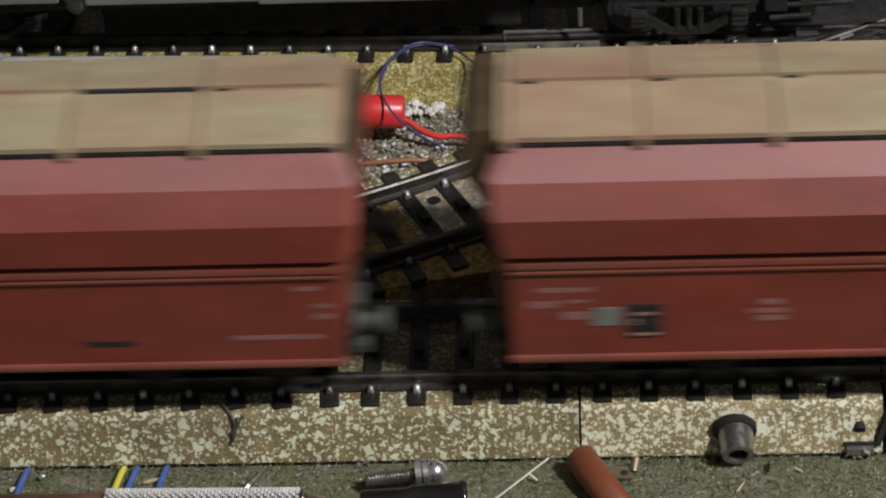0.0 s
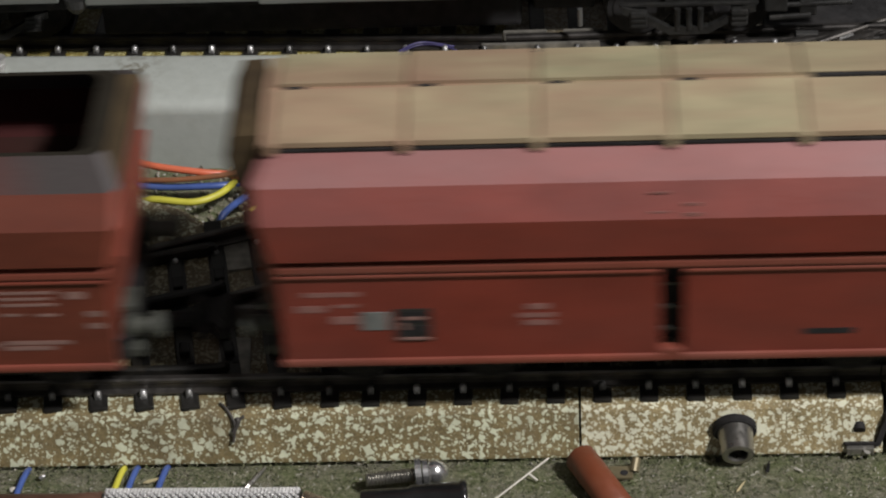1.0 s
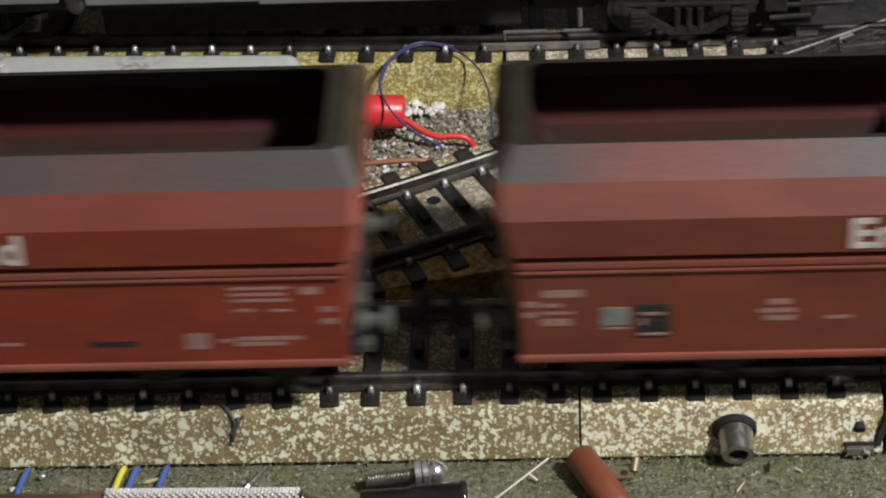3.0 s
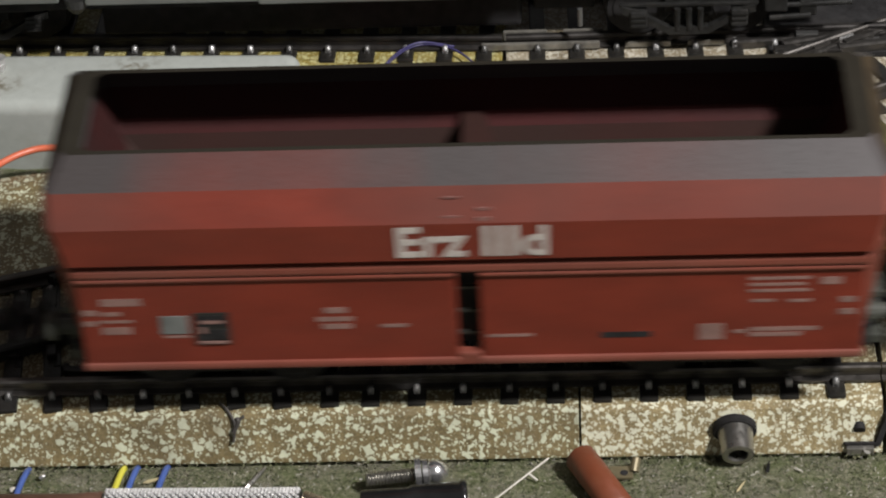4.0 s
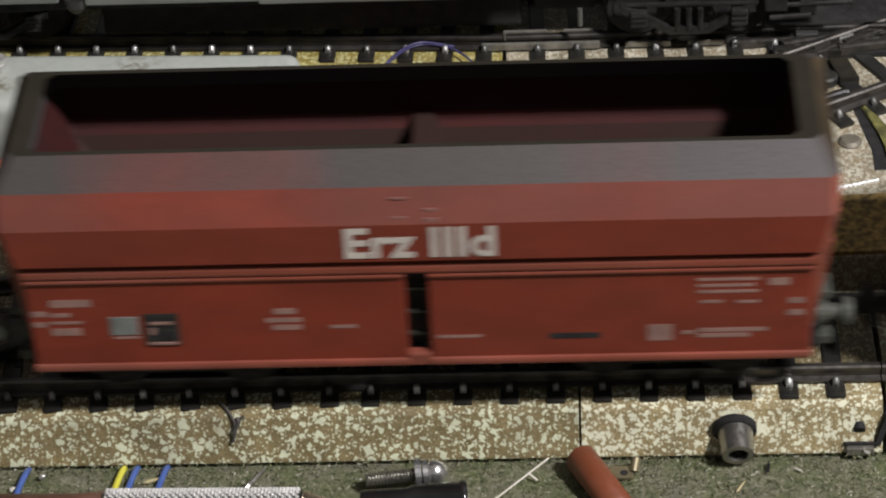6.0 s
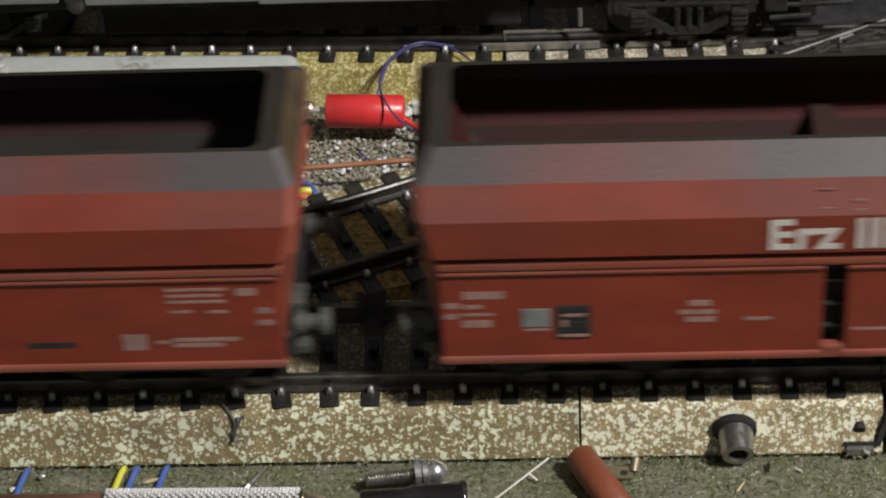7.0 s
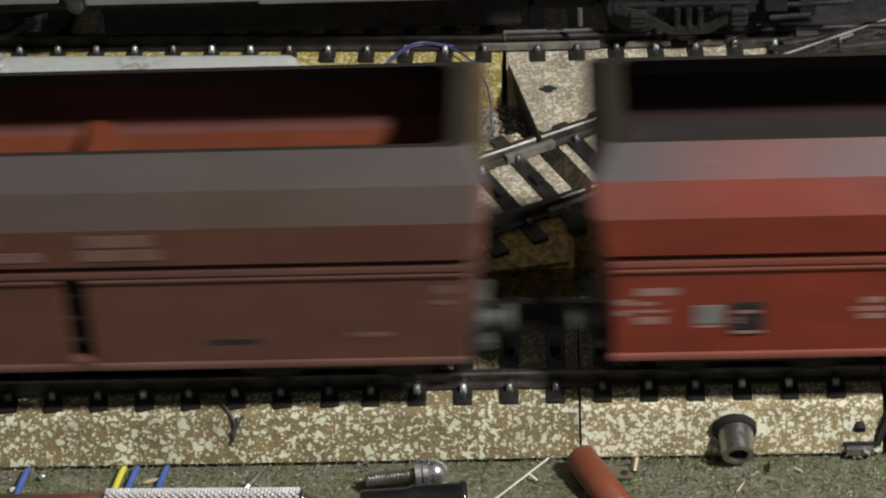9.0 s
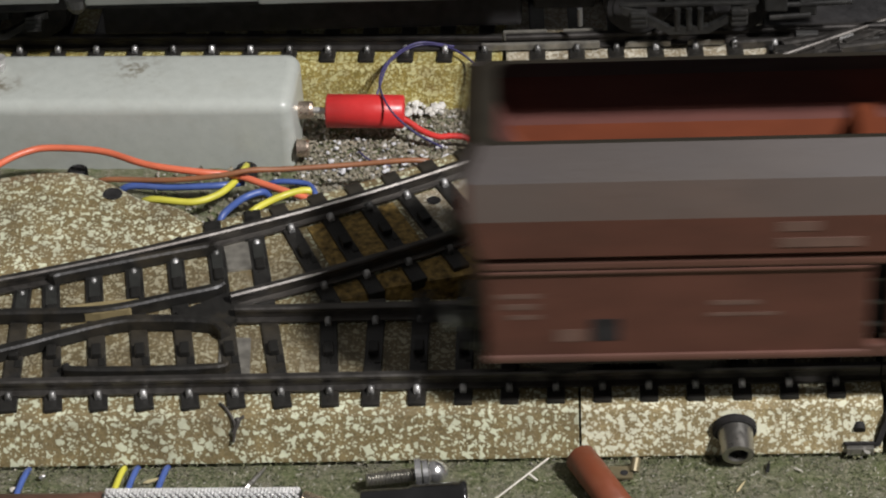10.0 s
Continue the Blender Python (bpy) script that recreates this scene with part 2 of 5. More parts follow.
M_ENDGREY = plain("weathered_grey_iron", (0.042, 0.045, 0.036), 0.65, 0, 0.35, 350, 0.2, (0.05, 0.045, 0.03), 0.6)
M_BUFFER = plain("grey_buffer", (0.024, 0.025, 0.022), 0.5, 0.2, 0.3, 400, 0.1)


# ---------------------------------------------------------------- mesh helpers
def part(name, bm, material, parent=None, label="", smooth=False):
    """Links a bmesh, written in millimetres, as one mesh object."""
    bmesh.ops.scale(bm, vec=(U, U, U), verts=bm.verts)
    bmesh.ops.recalc_face_normals(bm, faces=bm.faces)
    me = bpy.data.meshes.new(name)
    bm.to_mesh(me)
    bm.free()
    for m in (material if isinstance(material, (list, tuple)) else [material]):
        me.materials.append(m)
    if smooth:
        for p in me.polygons:
            p.use_smooth = True
    ob = new(name, me)
    ob.parent = parent
    if label:
        tagged(ob, label)
    return ob


def again(name, ob, parent, m):
    """One more part on the same mesh, at pose m in its thing's space."""
    o = new(name, ob.data)
    o.parent = parent
    o.matrix_basis = m
    return o


def thing(name, label, category, group="", at=None, kind=""):
    e = new(name)
    e.empty_display_size = 0.005
    if at is not None:
        e.matrix_basis = at
    return tagged(e, label, category, group, kind)


def mm(x, y, z, rx=0, ry=0, rz=0):
    return pose(x * U, y * U, z * U, rx, ry, rz)


def block(bm, x0, x1, y0, y1, z0, z1, bevel=0.0, turn=None, mat=0):
    v = bmesh.ops.create_cube(bm, size=1.0)["verts"]
    for p in v:
        p.co = Vector(((x0 + x1) / 2 + p.co.x * (x1 - x0), (y0 + y1) / 2 + p.co.y * (y1 - y0), (z0 + z1) / 2 + p.co.z * (z1 - z0)))
    if turn is not None:
        bmesh.ops.transform(bm, matrix=turn, verts=v)
    fs = list({f for p in v for f in p.link_faces})
    for f in fs:
        f.material_index = mat
    if bevel:
        es = list({e for p in v for e in p.link_edges})
        bmesh.ops.bevel(bm, geom=es, offset=bevel, segments=2, affect="EDGES", profile=0.6)
    return bm


def rings(bm, loops, close=True, cap=True, mat=0):
    """Skins a row of vertex loops with equal counts."""
    vs = [[bm.verts.new(p) for p in lp] for lp in loops]
    n = len(vs[0])
    for a, b in zip(vs, vs[1:]):
        for i in range(n if close else n - 1):
            f = bm.faces.new((a[i], a[(i + 1) % n], b[(i + 1) % n], b[i]))
            f.material_index = mat
    if cap:
        bm.faces.new(vs[0]).material_index = mat
        bm.faces.new(list(reversed(vs[-1]))).material_index = mat
    return bm


def rod(bm, a, b, r0, r1=None, n=16, mat=0):
    r1 = r0 if r1 is None else r1
    a, b = Vector(a), Vector(b)
    q = (b - a).to_track_quat("Z", "Y")
    lp = []
    for c, r in ((a, r0), (b, r1)):
        lp.append([c + q @ Vector((r * math.cos(2 * math.pi * i / n), r * math.sin(2 * math.pi * i / n), 0)) for i in range(n)])
    return rings(bm, lp, mat=mat)


def turned(bm, a, b, profile, n=24, mat=0, cap=True):
    """A turned shape on the axis a to b; profile: (way along the axis 0..1, radius)."""
    a, b = Vector(a), Vector(b)
    q = (b - a).to_track_quat("Z", "Y")
    lp = [[a.lerp(b, s) + q @ Vector((r * math.cos(2 * math.pi * i / n), r * math.sin(2 * math.pi * i / n), 0)) for i in range(n)] for s, r in profile]
    return rings(bm, lp, mat=mat, cap=cap)


def smooth_path(pts, per=8):
    """Catmull-Rom through the points."""
    P = [Vector(p) for p in pts]
    P = [P[0] * 2 - P[1]] + P + [P[-1] * 2 - P[-2]]
    out = []
    for i in range(1, len(P) - 2):
        for k in range(per):
            t = k / per
            a, b, c, d = P[i - 1:i + 3]
            out.append(0.5 * ((2 * b) + (c - a) * t + (2 * a - 5 * b + 4 * c - d) * t * t + (3 * b - a - 3 * c + d) * t ** 3))
    return out + [P[-2]]


def wire_mesh(bm, pts, r, n=8, per=8):
    path = smooth_path(pts, per)
    lp = []
    for i, p in enumerate(path):
        d = (path[min(i + 1, len(path) - 1)] - path[max(i - 1, 0)]).normalized()
        side = d.cross(Vector((0, 0, 1))).normalized() if abs(d.z) < 0.95 else Vector((1, 0, 0))
        upv = side.cross(d)
        lp.append([p + side * (r * math.cos(2 * math.pi * k / n)) + upv * (r * math.sin(2 * math.pi * k / n)) for k in range(n)])
    return rings(bm, lp)


def prism(bm, outline, z0, z1, bevel=0.0, mat=0):
    """An upright block over a plan outline."""
    a = [bm.verts.new((x, y, z0)) for x, y in outline]
    b = [bm.verts.new((x, y, z1)) for x, y in outline]
    n = len(a)
    fs = [bm.faces.new(list(reversed(a))), bm.faces.new(b)]
    fs += [bm.faces.new((a[i], a[(i + 1) % n], b[(i + 1) % n], b[i])) for i in range(n)]
    for f in fs:
        f.material_index = mat
    if bevel:
        bmesh.ops.bevel(bm, geom=list(fs[1].edges), offset=bevel, segments=2, affect="EDGES")
    return bm


# ---------------------------------------------------------------- ground
def grass_mat():
    m, nt, b = nodes_of("grass_mat")
    v = coords(nt)
    fine = noise_node(nt, v, 1300, 6, 0.75)
    col = ramp(nt, fine, [(0.30, (0.03, 0.038, 0.014)), (0.45, (0.105, 0.118, 0.055)), (0.56, (0.20, 0.198, 0.122)), (0.68, (0.44, 0.42, 0.33))])
    patch = ramp(nt, noise_node(nt, v, 150, 6, 0.65), [(0.38, (0, 0, 0)), (0.66, (1, 1, 1))])
    dull = mix(nt, 0.5, col, (0.235, 0.21, 0.175))
    green = mix(nt, 0.45, col, (0.095, 0.125, 0.030))
    nt.links.new(mix(nt, patch, green, dull), b.inputs["Base Color"])
    b.inputs["Roughness"].default_value = 0.9
    bump(nt, b, fine, 0.9, 0.9)
    return m


M_GRASS = grass_mat()


def ground():
    bm = bmesh.new()
    n = 200
    vs = []
    for j in range(n + 1):
        for i in range(n + 1):
            x, y = -150 + 300 * i / n, -80 + 260 * j / n
            h = 0.45 * noise.noise((x * 0.35, y * 0.35, 0.0)) + 0.25 * noise.noise((x * 1.1, y * 1.1, 3.0))
            dip = 1.0 if -16.9 < y < 16.9 else 0.0
            vs.append(bm.verts.new((x, y, h - 0.3 - dip)))
    w = n + 1
    for j in range(n):
        for i in range(n):
            bm.faces.new((vs[j * w + i], vs[j * w + i + 1], vs[(j + 1) * w + i + 1], vs[(j + 1) * w + i]))
    o = part("ground", bm, M_GRASS, smooth=True)
    tagged(o, "worn green scatter grass mat on the baseboard", "ground", kind="structure")
    bm = bmesh.new()
    block(bm, -900, 1080, -460, 320, -18, -1.2, 1.0)
    o = part("baseboard", bm, M_GRASS)
    tagged(o, "wide layout board under the grass mat", "baseboard", kind="structure")


ground()


# ---------------------------------------------------------------- tracks
def bearings(points):
    """A plan path from (x, heading in degrees) knots, starting at a point."""
    (x, y), knots = points
    out = [(x, y)]
    while x < knots[-1][0]:
        for (xa, ha), (xb, hb) in zip(knots, knots[1:]):
            if xa <= x <= xb:
                h = ha + (hb - ha) * (x - xa) / (xb - xa)
        x += math.cos(radians(h))
        y += math.sin(radians(h))
        out.append((x, y))
    return out


def shifted(path, off):
    out = []
    for i, p in enumerate(path):
        a, b = Vector(path[max(i - 1, 0)]), Vector(path[min(i + 1, len(path) - 1)])
        d = (b - a).normalized()
        out.append((p[0] - d.y * off, p[1] + d.x * off))
    return out


def sweep(bm, path, section, mat=0):
    """Carries a section of (across, height) along a plan path."""
    rails = [shifted(path, s) for s, _ in section]
    return rings(bm, [[(rails[k][i][0], rails[k][i][1], section[k][1]) for k in range(len(section))] for i in range(len(path))], mat=mat)


def cut(path, x0, x1):
    return [p for p in path if x0 <= p[0] <= x1]


BED = [(-15.6, 0.1), (-16.15, -0.05), (-16.05, 0.35), (-13.6, 6.6), (-13.0, 7.35), (-12.2, 7.6), (12.2, 7.6), (13.0, 7.35), (13.6, 6.6), (16.05, 0.35), (16.15, -0.05), (15.6, 0.1)]
RAIL = [(-1.25, 8.0), (-1.25, 8.35), (-0.38, 8.6), (-0.38, 9.5), (-0.62, 9.75), (-0.62, 10.25), (-0.4, 10.5), (0.4, 10.5), (0.62, 10.25), (0.62, 9.75), (0.38, 9.5), (0.38, 8.6), (1.25, 8.35), (1.25, 8.0)]


def rail_on(path, off, parent, mat=None):
    bm = bmesh.new()
    sweep(bm, path, [(off + a, z) for a, z in RAIL])
    return part("rail", bm, mat or M_RAIL, parent)


def sleeper_mesh(parent, half=12.6, width=2.75):
    bm = bmesh.new()
    block(bm, -width / 2, width / 2, -half, half, 6.2, 8.15, 0.25)
    return part("sleeper", bm, M_SLEEPER, parent)


def spike_mesh(parent):
    bm = bmesh.new()
    block(bm, -0.5, 0.5, -1.05, 0.7, 7.9, 8.6, 0.12)
    turned(bm, (0, -0.8, 8.2), (0, -0.05, 9.3), [(0, 0.46), (0.2, 0.58), (0.65, 0.58), (0.9, 0.42), (1.0, 0.12)], 10)
    return part("rail_clip", bm, M_CLIP, parent, smooth=True)


def stud_mesh(parent):
    bm = bmesh.new()
    block(bm, -0.8, 0.8, -1.5, 1.2, 8.1, 9.2, 0.3)
    block(bm, 0.2, 1.3, -3.2, -1.5, 7.9, 8.3, 0.1)
    return part("contact_stud", bm, M_FROG, parent)


def along(path, start, pitch):
    """Places every pitch along a path: (x, y, heading)."""
    out, run, nxt = [], 0.0, start
    for a, b in zip(path, path[1:]):
        d = math.dist(a, b)
        while run + d >= nxt:
            k = (nxt - run) / d
            out.append((a[0] + (b[0] - a[0]) * k, a[1] + (b[1] - a[1]) * k, math.degrees(math.atan2(b[1] - a[1], b[0] - a[0]))))
            nxt += pitch
        run += d
    return out


def lay(parent, path, places, clips=True, studs=True, half=12.6):
    first = {}
    for x, y, h in places:
        for name, maker, offs in (("sleeper", lambda p: sleeper_mesh(p, half), (0,)), ("rail_clip", spike_mesh, (-9.5, -7.0, 7.0, 9.5) if clips else ()), ("contact_stud", stud_mesh, (0,) if studs else ())):
            for off in offs:
                m = mm(x, y, 0, 0, 0, h) @ mm(0, off, 0)
                if name in first:
                    again(name, first[name], parent, m)
                else:
                    first[name] = maker(parent)
                    first[name].matrix_basis = m


MAIN = [(float(x), 0.0) for x in range(-140, 141, 4)]
REAR = [(x, 91.3 - 0.045 * x if x < 0 else 91.3 + 0.015 * x) for x in (float(i) for i in range(-140, 141, 4))]
# centre line of the branch, through the crossover from the front line to the rear one
BRANCH_REAR = bearings(((-103.0, 11.3), [(-103, 11.0), (-80, 15.5), (-55, 19.5), (-33, 22.8), (-15, 27), (0, 28.5), (90, 29.2)]))
BRANCH = shifted(BRANCH_REAR, -8.25)


def black_bar(name, pts, width, z0, z1, parent):
    path = [tuple(p)[:2] for p in smooth_path([(x, y, 0) for x, y in pts], 4)]
    bm = bmesh.new()
    w = width / 2
    sweep(bm, path, [(-w, z0), (-w, z1 - 0.3), (-w + 0.3, z1), (w - 0.3, z1), (w, z1 - 0.3), (w, z0)])
    return part(name, bm, M_FROG, parent)


def grime(path, parent, mat=None, label="grimy strip of bed between the rails"):
    """The dull strip of bed between a pair of rails."""
    bm = bmesh.new()
    sweep(bm, path, [(-6.9, 7.3), (-6.9, 7.64), (6.9, 7.64), (6.9, 7.3)])
    return part("middle_strip", bm, mat or M_BED_GRIMY, parent, label)


def front_turnout():
    e = thing("turnout", "metal model railway turnout with printed stone bed and black sleepers", "model track", "front line tracks")
    bm = bmesh.new()
    sweep(bm, cut(MAIN, -200, 9) + [(11.4, 0)], BED)
    part("roadbed", bm, M_BED_A, e, "sheet-metal bed printed with cream and ochre stones")
    bm = bmesh.new()
    sweep(bm, cut(BRANCH, -90, 9.6), [(s + (2.0 if s > 0 else 0.0), z - 0.12) for s, z in BED])
    part("branch_roadbed", bm, M_BED_A, e)
    bm = bmesh.new()
    prism(bm, [(-44, 9), (-12, 17.5), (-2, 20.6), (11.2, 21.2), (11.2, 33), (8, 46), (-20, 30)], -0.6, 7.42, 0.8)
    part("plain_roadbed", bm, M_MUSTARD, e, "mottled mustard brown bed")
    grime(cut(MAIN, -200, 9) + [(11.3, 0)], e)
    grime(cut(BRANCH, -84, -30), e).location.z = 0.00003
    grime(cut(BRANCH, -30, -15), e, M_MUSTARD, "mustard brown strip between the branch rails").location.z = 0.00003
    grime(cut(BRANCH, -15, 9.3), e, M_BED_D, "greyish printed bed between the branch rails").location.z = 0.00003
    rail_on(cut(MAIN, -200, 9) + [(11.56, 0)], -8.25, e)
    rail_on([(-41.5, 0), (11.56, 0)], 8.25, e)
    rail_on(cut(BRANCH, -200, 9.6), 8.25, e)
    rail_on(cut(BRANCH, -45.6, 9.6), -8.25, e)
    black_bar("wing_rail", [(-140, 8.4), (-100, 8.6), (-78.3, 9.0), (-67.7, 9.0), (-60.7, 9.6), (-52.1, 12.2), (-45.6, 14.2), (-44.0, 15.4)], 1.5, 7.9, 10.1, e)
    black_bar("wing_rail", [(-120, -12.0), (-100, -7.4), (-76.9, 0.0), (-68.7, 3.2), (-60.3, 6.2), (-55.0, 6.7), (-45.3, 6.0), (-42.6, 3.6)], 1.7, 7.9, 10.1, e)
    black_bar("guard_rail", [(-71.6, 17.6), (-70.3, 18.7), (-59.5, 21.9), (-47.6, 25.2), (-46.6, 24.6)], 1.3, 7.9, 9.9, e)
    black_bar("guard_rail", [(-66.4, -3.6), (-65.2, -4.6), (-52.9, -4.9), (-43.0, -4.5), (-42.0, -3.6)], 1.2, 7.9, 9.7, e)
    bm = bmesh.new()
    sweep(bm, cut(BRANCH, -32, 9.0), [(-15.6, 0.2), (-16.2, 0.3), (-13.8, 6.6), (-13.1, 7.36), (-12.2, 7.62), (-9.6, 7.62), (-9.6, 7.2)])
    part("grime_patch", bm, M_MUSTARD, e, "mustard brown patch on the bed's shoulder")
    bm = bmesh.new()
    prism(bm, [(-51.5, 9.4), (-46.0, 12.4), (-43.4, 14.4), (-41.0, 11.2), (-41.0, 7.4), (-43.5, 4.4), (-47.0, 6.4)], 7.4, 8.7, 0.2)
    part("frog_plate", bm, M_FROG, e)
    bm = bmesh.new()
    prism(bm, [(-68.1, 8.4), (-68.2, 10.3), (-61.2, 11.4), (-54.8, 12.0), (-58.2, 9.3), (-62.6, 8.3)], 7.4, 9.7, 0.1)
    part("throat_plate", bm, M_TANPLATE, e, "tan plastic plate in the frog's throat")
    for pl in ([(-45.6, 28.6), (-40.4, 28.0), (-38.6, 21.4), (-43.8, 20.4)], [(-43.6, 4.0), (-38.8, 3.8), (-38.2, -6.0), (-43.2, -6.0)]):
        bm = bmesh.new()
        prism(bm, pl, 7.4, 8.0, 0.15)
        part("plate", bm, M_PLATE, e)
    bm = bmesh.new()
    outline = smooth_path([(-100, 30, 0), (-98, 44, 0), (-84.5, 49.0, 0), (-73.0, 50.2, 0), (-66.0, 47.2, 0), (-58.8, 41.6, 0), (-50, 37.4, 0), (-48, 30, 0), (-70, 20, 0), (-100, 14, 0), (-100, 30, 0)], 6)[:-1]
    mid = Vector((-76, 32, 0))
    rings(bm, [[tuple(mid + (p - mid) * k)[:2] + (z,) for p in outline] for k, z in ((1.03, -0.4), (1.0, 2.0), (0.97, 5.6), (0.93, 7.4), (0.86, 8.3), (0.6, 8.7), (0.2, 8.8))])
    part("mechanism_cover", bm, M_BED_A, e, "bulged printed cover over the switch mechanism", True)
    bm = bmesh.new()
    rod(bm, (-64.7, 41.0, 6.5), (-64.7, 41.0, 8.75), 1.6, n=20)
    part("screw_hole", bm, M_BLACK, e)
    bm = bmesh.new()
    rod(bm, (-11.5, 38.5, 6.0), (-11.5, 38.5, 7.75), 1.15, n=20)
    part("screw_hole", bm, M_BLACK, e)
    lay(e, MAIN, [(-67.27 - 6.92 * 5 + 6.92 * i, 0, 0) for i in range(4)] + [(-19.61 + 6.92 * i, 0, 0) for i in range(5)] + [(-26.5, 0, 4)])
    lay(e, BRANCH, [(x, y, h) for x, y, h in along(cut(BRANCH, -34, 9.6), 2.3, 6.92)], half=14.4)
    # long timbers that fan out under both lines before the frog
    for k, (xr, yr) in enumerate(((-76.6, 24.2), (-72.9, 25.1), (-66.3, 27.1), (-60.3, 29.3), (-53.9, 31.7), (-47.6, 33.7), (-41.3, 36.4))):
        xf, yf = -74.19 + 6.92 * k, -12.6
        lean = math.degrees(math.atan2(xf - xr, yr - yf))
        long = math.hypot(xr - xf, yr - yf)
        foot = mm(xf, yf, 0, 0, 0, lean)
        bm = bmesh.new()
        block(bm, -1.4, 1.4, 0, long, 6.2, 8.15, 0.25)
        part("sleeper", bm, M_SLEEPER, e).matrix_basis = foot
        rear = next(p[1] for p in BRANCH_REAR if p[0] > xr)
        for name, maker, ys in (("rail_clip", spike_mesh, (-9.5, -7.0, rear - 2.2)), ("contact_stud", stud_mesh, (0.5, rear - 8.0))):
            for y in ys:
                maker(e).matrix_basis = foot @ mm(0, (y - yf) / math.cos(radians(lean)), -0.45 if y > 0.5 else 0)
        bm = bmesh.new()
        block(bm, -0.9, 0.9, rear - yf - 6.4, rear - yf - 1.6, 8.0, 8.45, 0.15)
        part("chair_plate", bm, M_BUFFER, e).matrix_basis = foot
    return e


def front_straight():
    e = thing("straight_track", "straight model track section with pale printed stone bed", "model track", "front line tracks")
    bm = bmesh.new()
    sweep(bm, [(11.75, 0)] + cut(MAIN, 14, 55) + [(56.3, 0)], BED)
    part("roadbed", bm, M_BED_B, e, "sheet-metal bed printed with pale stones")
    grime([(11.8, 0)] + cut(MAIN, 14, 55) + [(56.2, 0)], e)
    for off in (-8.25, 8.25):
        rail_on([(11.6, 0)] + cut(MAIN, 14, 55) + [(56.3, 0)], off, e)
    lay(e, MAIN, [(15.0 + 6.92 * i, 0, 0) for i in range(6)])
    f = thing("straight_track", "straight model track section with pale printed stone bed", "model track", "front line tracks")
    bm = bmesh.new()
    sweep(bm, [(57.2, 0)] + cut(MAIN, 60, 200), BED)
    part("roadbed", bm, M_BED_B, f)
    for off in (-8.25, 8.25):
        rail_on([(56.5, 0)] + cut(MAIN, 60, 200), off, f)
    lay(f, MAIN, [(56.5 + 6.92 * i, 0, 0) for i in range(1, 10)])


def rear_tracks():
    e = thing("rear_track", "straight model track section with yellowed printed bed", "model track", "rear line tracks")
    bm = bmesh.new()
    sweep(bm, cut(REAR, -200, -1) + [(-0.12, 91.3)], BED)
    part("roadbed", bm, M_BED_C, e)
    for off in (-8.25, 8.25):
        rail_on(cut(REAR, -200, -1) + [(-0.12, 91.3)], off, e, M_RAIL_DARK)
    lay(e, REAR, [(-72.47 + 6.92 * i, 91.3 + 0.045 * (72.47 - 6.92 * i), -2.6) for i in range(-4, 11)], True, False)
    f = thing("rear_turnout", "rear model railway turnout with greyish printed stone bed", "model track", "rear line tracks")
    bm = bmesh.new()
    sweep(bm, [(0.0, 91.3)] + cut(REAR, 2, 200), BED)
    part("roadbed", bm, M_BED_D, f)
    bm = bmesh.new()
    sweep(bm, cut(BRANCH, 12.4, 200), [(s, z - 0.12) for s, z in BED])
    part("branch_roadbed", bm, M_BED_D, f)
    for off in (-8.25, 8.25):
        rail_on([(0.0, 91.3)] + cut(REAR, 2, 200), off, f, M_RAIL_DARK)
        rail_on(cut(BRANCH, 9.9, 200), off, f)
    bm = bmesh.new()
    prism(bm, [(0.2, 84.0), (0.2, 80.0), (5.6, 58.2), (8.0, 55.5), (20.0, 60.5), (60.0, 78.0), (60.0, 84.0)], 6.9, 7.62)
    part("plain_roadbed", bm, M_BED_D, f)
    # black block below the sheet, its colour standing for the shaded hollow
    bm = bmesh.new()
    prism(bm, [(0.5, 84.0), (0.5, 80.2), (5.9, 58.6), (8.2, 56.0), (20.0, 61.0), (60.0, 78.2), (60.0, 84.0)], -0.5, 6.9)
    part("side_wall", bm, M_SLEEPER, f, "black block for the shade under the sheet-metal bed")
    # grey joint plates and check bars along the rear rail
    for x0, x1, y0, y1, z0, z1 in ((-4.2, 16.6, 81.6, 82.3, 8.1, 9.5), (-0.4, 7.4, 84.9, 85.5, 8.0, 10.0), (10.2, 17.2, 84.9, 85.5, 8.0, 10.0), (21.0, 29.0, 81.7, 82.3, 8.1, 9.3), (32.0, 38.5, 81.8, 82.4, 8.1, 9.2)):
        bm = bmesh.new()
        block(bm, x0, x1, y0, y1, z0, z1, 0.2)
        part("joint_plate", bm, M_PLATE, f, "scuffed grey steel joint plate")
    bm = bmesh.new()
    prism(bm, [(16.4, 38), (17.0, 22.0), (120, 23.5), (120, 100), (60, 72)], -0.6, 7.42, 0.8)
    part("plain_roadbed", bm, M_BED_D, f)
    bm = bmesh.new()
    turned(bm, (44.8, 42.7, 6.8), (44.8, 42.7, 7.75), [(0, 1.45), (0.7, 1.45), (1.0, 1.15)], 22)
    head = part("slotted_screw", bm, M_SCREWHEAD, f, "dull slotted screw head")
    bm = bmesh.new()
    block(bm, -0.14, 0.14, -1.2, 1.2, 7.6, 7.78)
    part("slot", bm, M_BLACK, head).matrix_basis = mm(44.8, 42.7, 0, 0, 0, 12)
    bm = bmesh.new()
    turned(bm, (57.6, 52.4, 6.8), (57.6, 52.4, 8.3), [(0, 2.0), (0.7, 2.0), (1.0, 1.4)], 20)
    screw_head = part("fixing_screw", bm, M_SCREWHEAD, f, "dull domed fixing screw")
    bm = bmesh.new()
